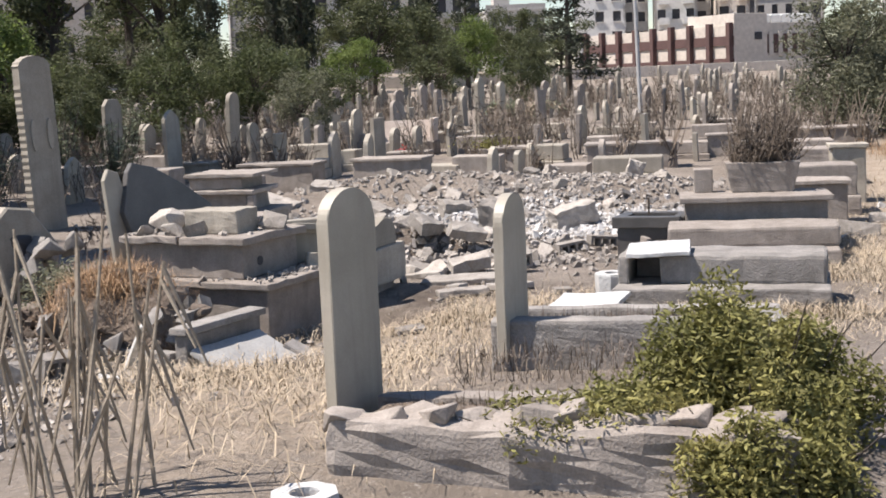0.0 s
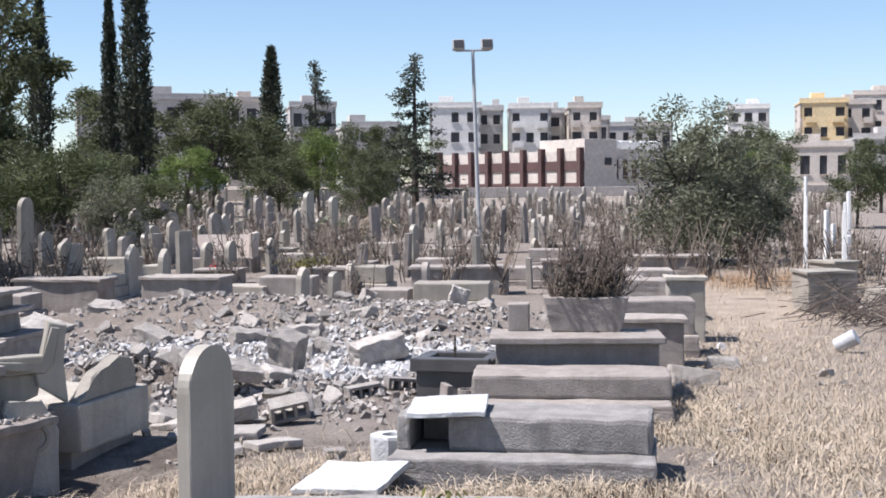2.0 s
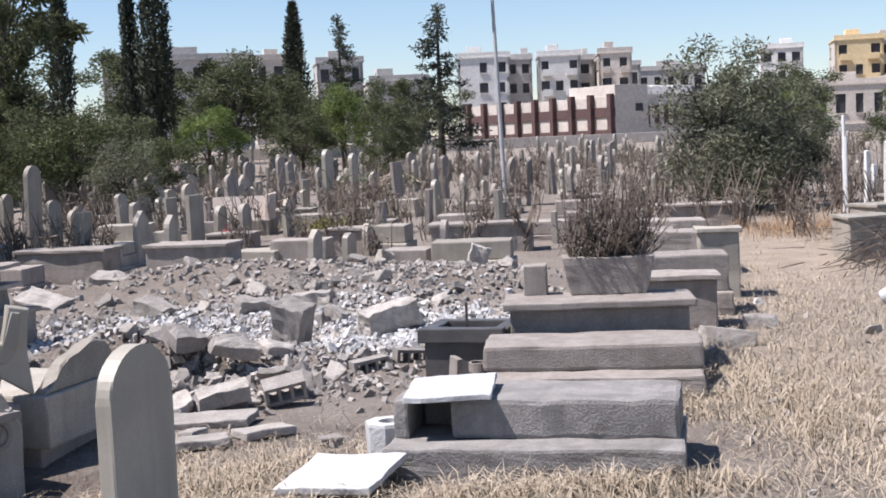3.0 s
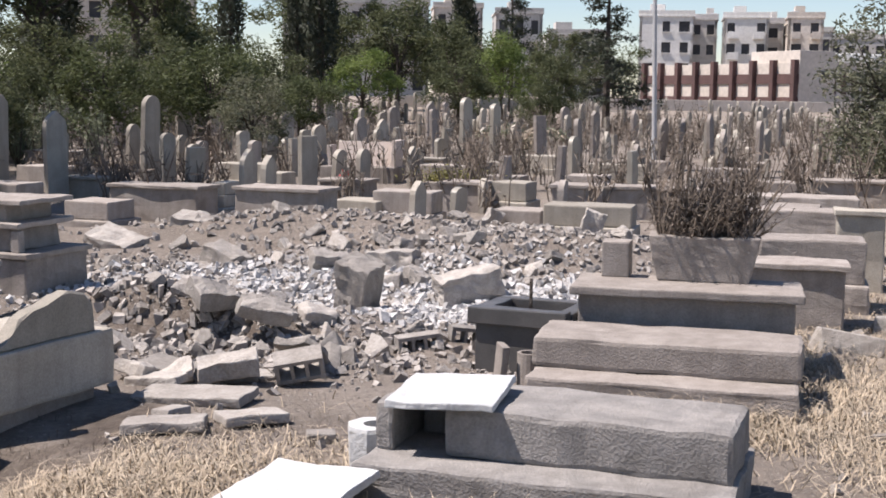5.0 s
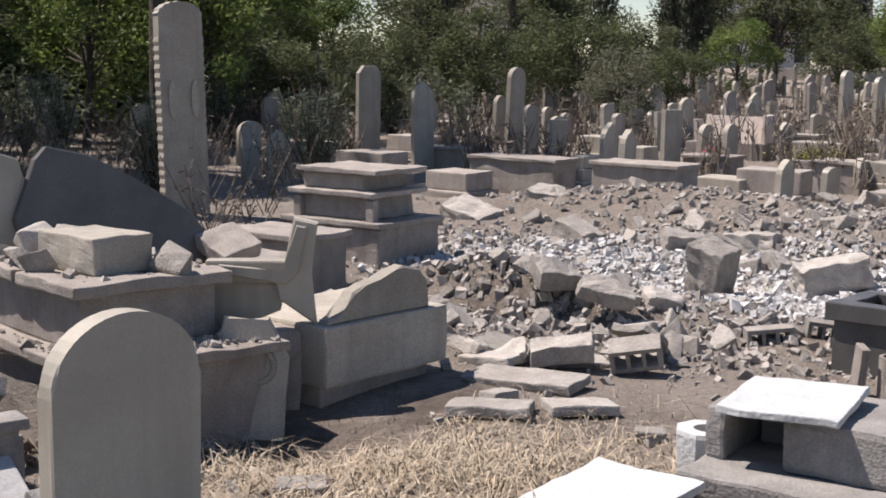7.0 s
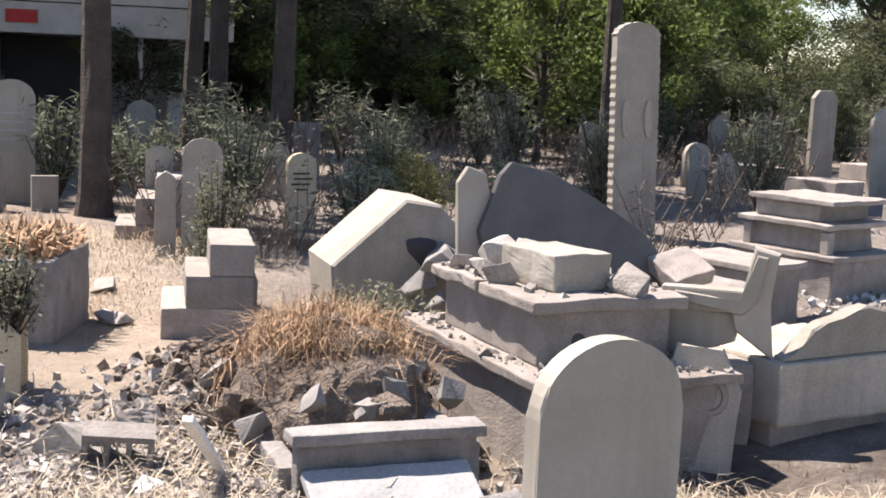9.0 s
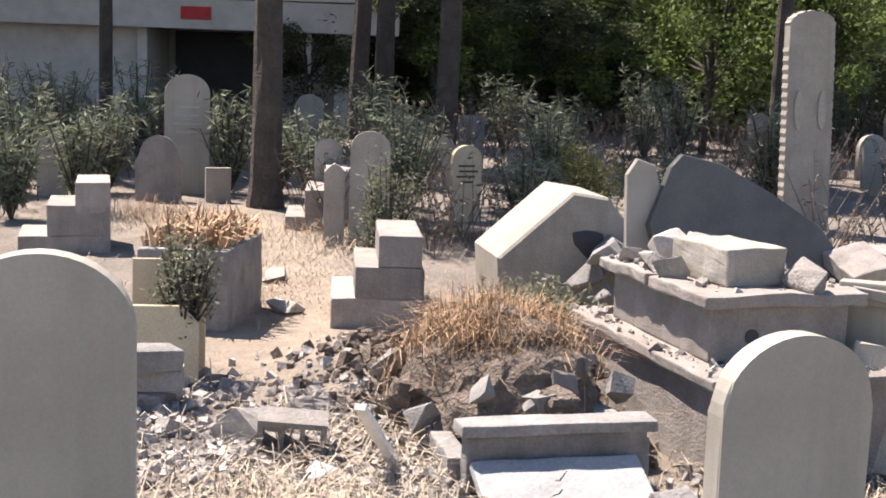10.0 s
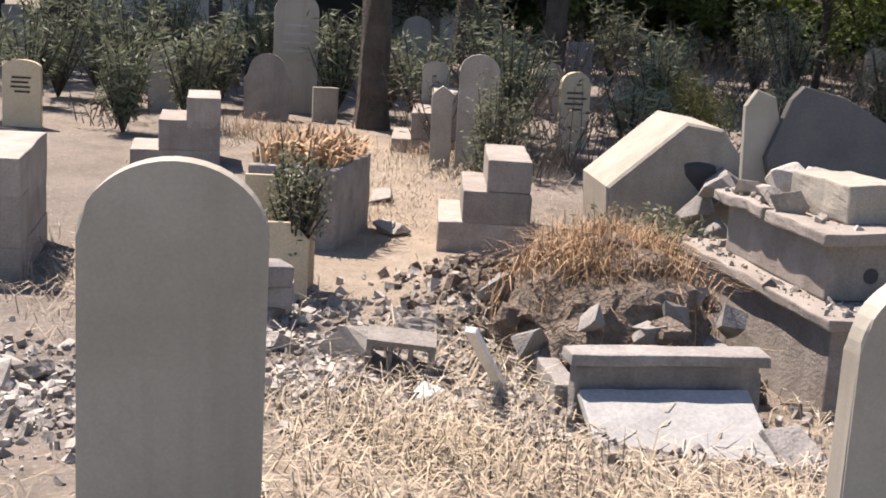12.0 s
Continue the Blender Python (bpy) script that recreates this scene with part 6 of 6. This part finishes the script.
# ---- the lamp mast ----
def lamp_mast():
    x, y = 4.74, 32.5
    t = thing("lamp_mast", pose(x, y, height(x, y), 0, -1.6, 0), "tall leaning steel mast with two floodlights", "street lamp")
    bm = bmesh.new()
    bmesh.ops.create_cone(bm, cap_ends=True, segments=12, radius1=0.06, radius2=0.04, depth=5.2)
    part("pole", shifted(bm, pose(0, 0, 2.5)), STEEL, t)
    bm = bmesh.new()
    bmesh.ops.create_cone(bm, cap_ends=True, segments=12, radius1=0.075, radius2=0.068, depth=0.7)
    part("pole_foot", shifted(bm, pose(0, 0, 0.4)), STEEL, t)
    part("cross_arm", worn_box(0.86, 0.05, 0.05, (0, 0, 5.08), 0, 1, 0.01), STEEL, t)
    for sx in (-0.36, 0.36):
        f = part("floodlight", shifted(worn_box(0.30, 0.20, 0.26, (0, 0, 0), 0, 1, 0.03), pose(sx, -0.02, 5.12, -12)), STEEL, t, "grey floodlight housing")
        part("lens", shifted(worn_box(0.25, 0.012, 0.20, (0, 0, 0), 0, 1, 0.004), pose(sx, -0.125, 5.17, -12)), SHADE_AND_GLASS, f, "dark glass")


lamp_mast()


# ---- buildings ----
def wall_with_windows(t, ax, ay, bx, by, z0, h, floors, bays, material, win=(0.55, 0.5), skip=0.1, seed=0, thick=0.35):
    """One facade with deep openings: wall strips round real holes, dark panels in place of unlit rooms, a sill under
    each.
    """
    r = random.Random(seed)
    L = math.hypot(bx - ax, by - ay)
    turn = math.degrees(math.atan2(by - ay, bx - ax))
    m = pose(ax, ay, z0, 0, 0, turn)
    bm = bmesh.new()
    def slab(x0, x1, y0, y1, za, zb):
        c = bmesh.ops.create_cube(bm, size=1.0)
        for v in c["verts"]:
            v.co = Vector((x0 + (v.co.x + 0.5) * (x1 - x0), y0 + (v.co.y + 0.5) * (y1 - y0), za + (v.co.z + 0.5) * (zb - za)))
    fh, bw = h / floors, L / bays
    holes = []
    for f in range(floors):
        lo, hi = f * fh + fh * 0.28, f * fh + fh * (0.28 + win[1])
        slab(0, L, 0, thick, f * fh, lo)
        slab(0, L, 0, thick, hi, (f + 1) * fh)
        x = 0.0
        for b in range(bays):
            w = bw * win[0] * r.uniform(0.75, 1.1)
            c = bw * (b + 0.5)
            if r.random() < skip:
                continue
            slab(x, c - w / 2, 0, thick, lo, hi)
            x = c + w / 2
            holes.append((c, w, lo, hi))
        slab(x, L, 0, thick, lo, hi)
    ob = part("wall", shifted(bm, m), material, t)
    # each panel's dark colour stands for the unlit room behind
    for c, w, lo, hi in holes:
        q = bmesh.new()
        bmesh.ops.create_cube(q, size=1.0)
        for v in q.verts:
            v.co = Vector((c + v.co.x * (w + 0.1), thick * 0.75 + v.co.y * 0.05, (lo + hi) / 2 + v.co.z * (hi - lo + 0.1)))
        wnd = part("window", shifted(q, m), SHADE_AND_GLASS, t)
        q = bmesh.new()
        bmesh.ops.create_cube(q, size=1.0)
        for v in q.verts:
            v.co = Vector((c + v.co.x * (w + 0.2), -0.06 + v.co.y * 0.2, lo - 0.05 + v.co.z * 0.1))
        part("sill", shifted(q, m), material, wnd)


def apartment(x, y, z, w, d, h, floors, bays, turn, material, seed, label, balconies=True, side=None):
    r = random.Random(seed)
    low = height(x, y) - 0.3
    z, h = low, h + z - low
    t = thing("apartment_building", pose(x, y, z, 0, 0, turn), label, "building", "apartment buildings")
    wall_with_windows(t, -w / 2, -d / 2, w / 2, -d / 2, 0, h, floors, bays, material, seed=seed)
    wall_with_windows(t, -w / 2, d / 2, -w / 2, -d / 2, 0, h, floors, max(2, bays // 2), side or material, seed=seed + 1, skip=0.3)
    wall_with_windows(t, w / 2, -d / 2, w / 2, d / 2, 0, h, floors, max(2, bays // 2), side or material, seed=seed + 2, skip=0.3)
    part("rear_wall", worn_box(w, 0.3, h, (0, d / 2 - 0.2, 0), 0, 1, 0.02), material, t)
    rf = part("roof", worn_box(w + 0.3, d + 0.3, 0.25, (0, 0, h), 0, 1, 0.02), material, t)
    part("parapet", worn_box(w + 0.3, 0.15, 0.55, (0, -d / 2, h + 0.25), 0, 1, 0.02), material, rf)
    part("stair_head", worn_box(w * 0.28, d * 0.35, 1.5, (r.uniform(-0.25, 0.25) * w, 0, h + 0.25), 0, 1, 0.03), material, rf)
    for i in range(2):
        part("water_tank", worn_box(0.9, 0.7, 0.8, (r.uniform(-0.4, 0.4) * w, r.uniform(-0.2, 0.2) * d, h + 0.25), 0, 1, 0.08), STEEL, rf)
    if balconies:
        for f in range(1, floors):
            for b in (0.22, 0.78):
                bx = (b - 0.5) * w
                bal = part("balcony", worn_box(w * 0.24, 0.9, 0.16, (bx, -d / 2 - 0.45, f * h / floors), 0, 1, 0.02), material, t)
                part("balustrade", worn_box(w * 0.24, 0.1, 0.75, (bx, -d / 2 - 0.85, f * h / floors + 0.16), 0, 1, 0.02), material, bal)


def far_buildings():
    # the school beyond the graves
    t = thing("school_building", Matrix(), "long pale school with maroon pillars and panels", "building")
    ax, ay, bx, by = 13.3, 117.2, 23.2, 101.5
    L = math.hypot(bx - ax, by - ay)
    turn = math.degrees(math.atan2(by - ay, bx - ax))
    m = pose(ax, ay, 0.6, 0, 0, turn)
    L2 = L
    part("wall", shifted(worn_box(L2, 3.0, 4.5, (L2 / 2, 1.5, 0.0), 0, 9, 0.02), m), PLASTER, t)
    part("band", shifted(worn_box(L2, 0.12, 0.75, (L2 / 2, -0.05, 2.9), 0, 9, 0.02), m), BRICK_RED, t, "maroon window band")
    part("band", shifted(worn_box(L2, 0.12, 0.3, (L2 / 2, -0.05, 1.6), 0, 9, 0.02), m), BRICK_RED, t)
    for i in range(9):
        part("pillar", shifted(worn_box(0.42, 0.5, 3.3, (0.3 + (L2 - 0.6) * i / 8, -0.2, 1.4), 0, 9, 0.03), m), BRICK_RED, t, "maroon pillar")
    cx, cy, dx, dy = 23.2, 101.5, 31.5, 105.5
    L = math.hypot(dx - cx, dy - cy)
    m = pose(cx, cy, 0.6, 0, 0, math.degrees(math.atan2(dy - cy, dx - cx)))
    part("wall", shifted(worn_box(L * 0.36, 6.0, 5.4, (L * 0.18, 3.0, 0.0), 0, 9, 0.03), m), PLASTER, t)
    part("wall", shifted(worn_box(L * 0.64, 4.0, 4.6, (L * 0.68, 2.1, 0.0), 0, 9, 0.03), m), PLASTER, t)
    # dark panel on the wall, the opening's shade as colour
    part("window", shifted(worn_box(0.7, 0.1, 0.6, (L * 0.26, -0.03, 3.3), 0, 9, 0.02), m), SHADE_AND_GLASS, t)
    part("band", shifted(worn_box(L * 0.62, 0.12, 1.5, (L * 0.68, 0.05, 2.2), 0, 9, 0.02), m), BRICK_RED, t)
    for i in range(6):
        part("panel", shifted(worn_box(0.42, 0.16, 1.9, (L * 0.40 + i * L * 0.105, 0.0, 2.0), 0, 9, 0.03), m), PLASTER, t)
    for i in range(5):
        part("water_tank", shifted(worn_box(1.1, 0.8, 0.75, (L * (0.45 + 0.12 * i), 1.6, 4.6), 0, 9, 0.2), m), WHITE_PAINT, t, "white water tank")
    w = part("yard_wall", worn_box(70, 0.3, 1.6, (28, 97, 0.55), 0, 9, 0.02, 0, 4), PLASTER)
    tagged(w, "long pale yard wall below the school", "wall", kind="structure")

    apartment(22.1, 175, 4.0, 6.8, 8, 8.9, 4, 3, -8, WHITE_PLASTER, 1, "white four-storey apartment block with grey side", False, GREY_PLASTER)
    apartment(27.3, 178, 4.0, 3.4, 8, 8.7, 4, 2, -8, GREY_PLASTER, 2, "grey bare apartment block", False)
    apartment(32.2, 175, 4.0, 5.6, 8, 8.8, 4, 3, -8, WHITE_PLASTER, 3, "white four-storey apartment block with balconies", True, GREY_PLASTER)
    apartment(36.4, 179, 4.0, 2.6, 8, 8.4, 4, 1, -8, GREY_PLASTER, 19, "grey recessed apartment block", False)
    apartment(39.7, 175, 4.0, 4.4, 8, 8.9, 4, 2, -8, PLASTER, 4, "cream apartment block with balconies", True)
    apartment(60, 226, 7.0, 14, 8, 6.0, 2, 6, -10, GREY_PLASTER, 5, "low grey distant building", False)
    apartment(47, 215, 7.0, 12, 8, 6.4, 2, 5, -10, GREY_PLASTER, 15, "low grey distant building", False)
    apartment(73.5, 204, 5.0, 6.5, 8, 9.6, 4, 3, -16, WHITE_PLASTER, 6, "white distant apartment block", False)
    apartment(81, 192, 4.5, 7.0, 8, 10.2, 4, 3, -16, OCHRE_PLASTER, 7, "ochre apartment block with balconies", True, PLASTER)
    apartment(87.5, 195, 4.5, 5.5, 8, 10.2, 4, 2, -16, PLASTER, 8, "cream apartment block with balconies", True)
    apartment(97, 205, 4.5, 10, 9, 12.4, 4, 4, -18, PLASTER, 9, "large cream apartment block", True)
    apartment(108, 205, 4.5, 9, 9, 9.4, 3, 4, -18, PLASTER, 10, "cream apartment block on the hill", True)
    apartment(78, 163, 3.5, 10, 8, 4.6, 2, 4, -14, GREY_PLASTER, 11, "low grey building below the apartments", False)
    apartment(66, 160, 3.0, 9, 8, 4.0, 1, 4, -14, PLASTER, 12, "low cream building below the apartments", False)
    apartment(-6.2, 194, 6.0, 7, 8, 9.0, 3, 3, 6, PLASTER, 13, "cream apartment block behind trees", True)
    apartment(9.3, 161, 3.4, 7.0, 8, 6.2, 3, 4, 4, GREY_PLASTER, 14, "grey apartment block behind trees", True)
    apartment(2.5, 175, 5.0, 6, 8, 8.0, 3, 3, 4, GREY_PLASTER, 16, "grey apartment block behind trees", True)
    apartment(-16, 150, 3.2, 16, 8, 9.0, 3, 7, 10, GREY_PLASTER, 17, "long grey apartment block behind trees", True)
    apartment(-40, 140, 3.2, 16, 8, 9.0, 3, 7, 16, PLASTER, 18, "cream apartment block behind trees", True)

    # the keeper's low house under the trees
    t = thing("keepers_house", pose(-22.0, 18.85, 0.2, 0, 0, 47), "low cream house with a flat porch roof under trees", "house")
    part("wall", worn_box(3.6, 3.5, 2.7, (-3.2, 2.0, 0), 0, 9, 0.02), GREY_PLASTER, t)
    part("wall", worn_box(4.6, 0.3, 2.7, (0.9, 3.0, 0), 0, 9, 0.02), GREY_PLASTER, t)
    part("wall", worn_box(0.5, 3.2, 2.7, (3.0, 1.6, 0), 0, 9, 0.02), GREY_PLASTER, t)
    part("roof", worn_box(9.4, 4.4, 0.22, (-0.6, 1.7, 2.7), 0, 9, 0.02), GREY_PLASTER, t)
    part("fascia", worn_box(9.4, 0.18, 0.62, (-0.6, -0.35, 2.06), 0, 9, 0.02), GREY_PLASTER, t, "grey porch fascia")
    part("sign", worn_box(0.62, 0.05, 0.26, (-0.1, -0.48, 2.26), 0, 9, 0.01), RED_CLOTH, t, "small red sign")
    part("partition", worn_box(0.2, 2.6, 2.06, (-1.3, 1.3, 0), 0, 9, 0.02), GREY_PLASTER, t)
    part("column", worn_box(0.16, 0.16, 2.06, (1.5, -0.3, 0), 0, 9, 0.02), GREY_PLASTER, t)
    part("door_frame", worn_box(0.10, 0.10, 2.06, (2.2, 0.0, 0), 0, 9, 0.01), WHITE_PAINT, t)
    # dark sheet on the rear wall: the porch's shade put into colour
    part("door", worn_box(2.4, 0.08, 2.05, (0.1, 2.82, 0), 0, 9, 0.02), SHADE_AND_GLASS, t, "dark panel standing for the porch's deep shade")


far_buildings()
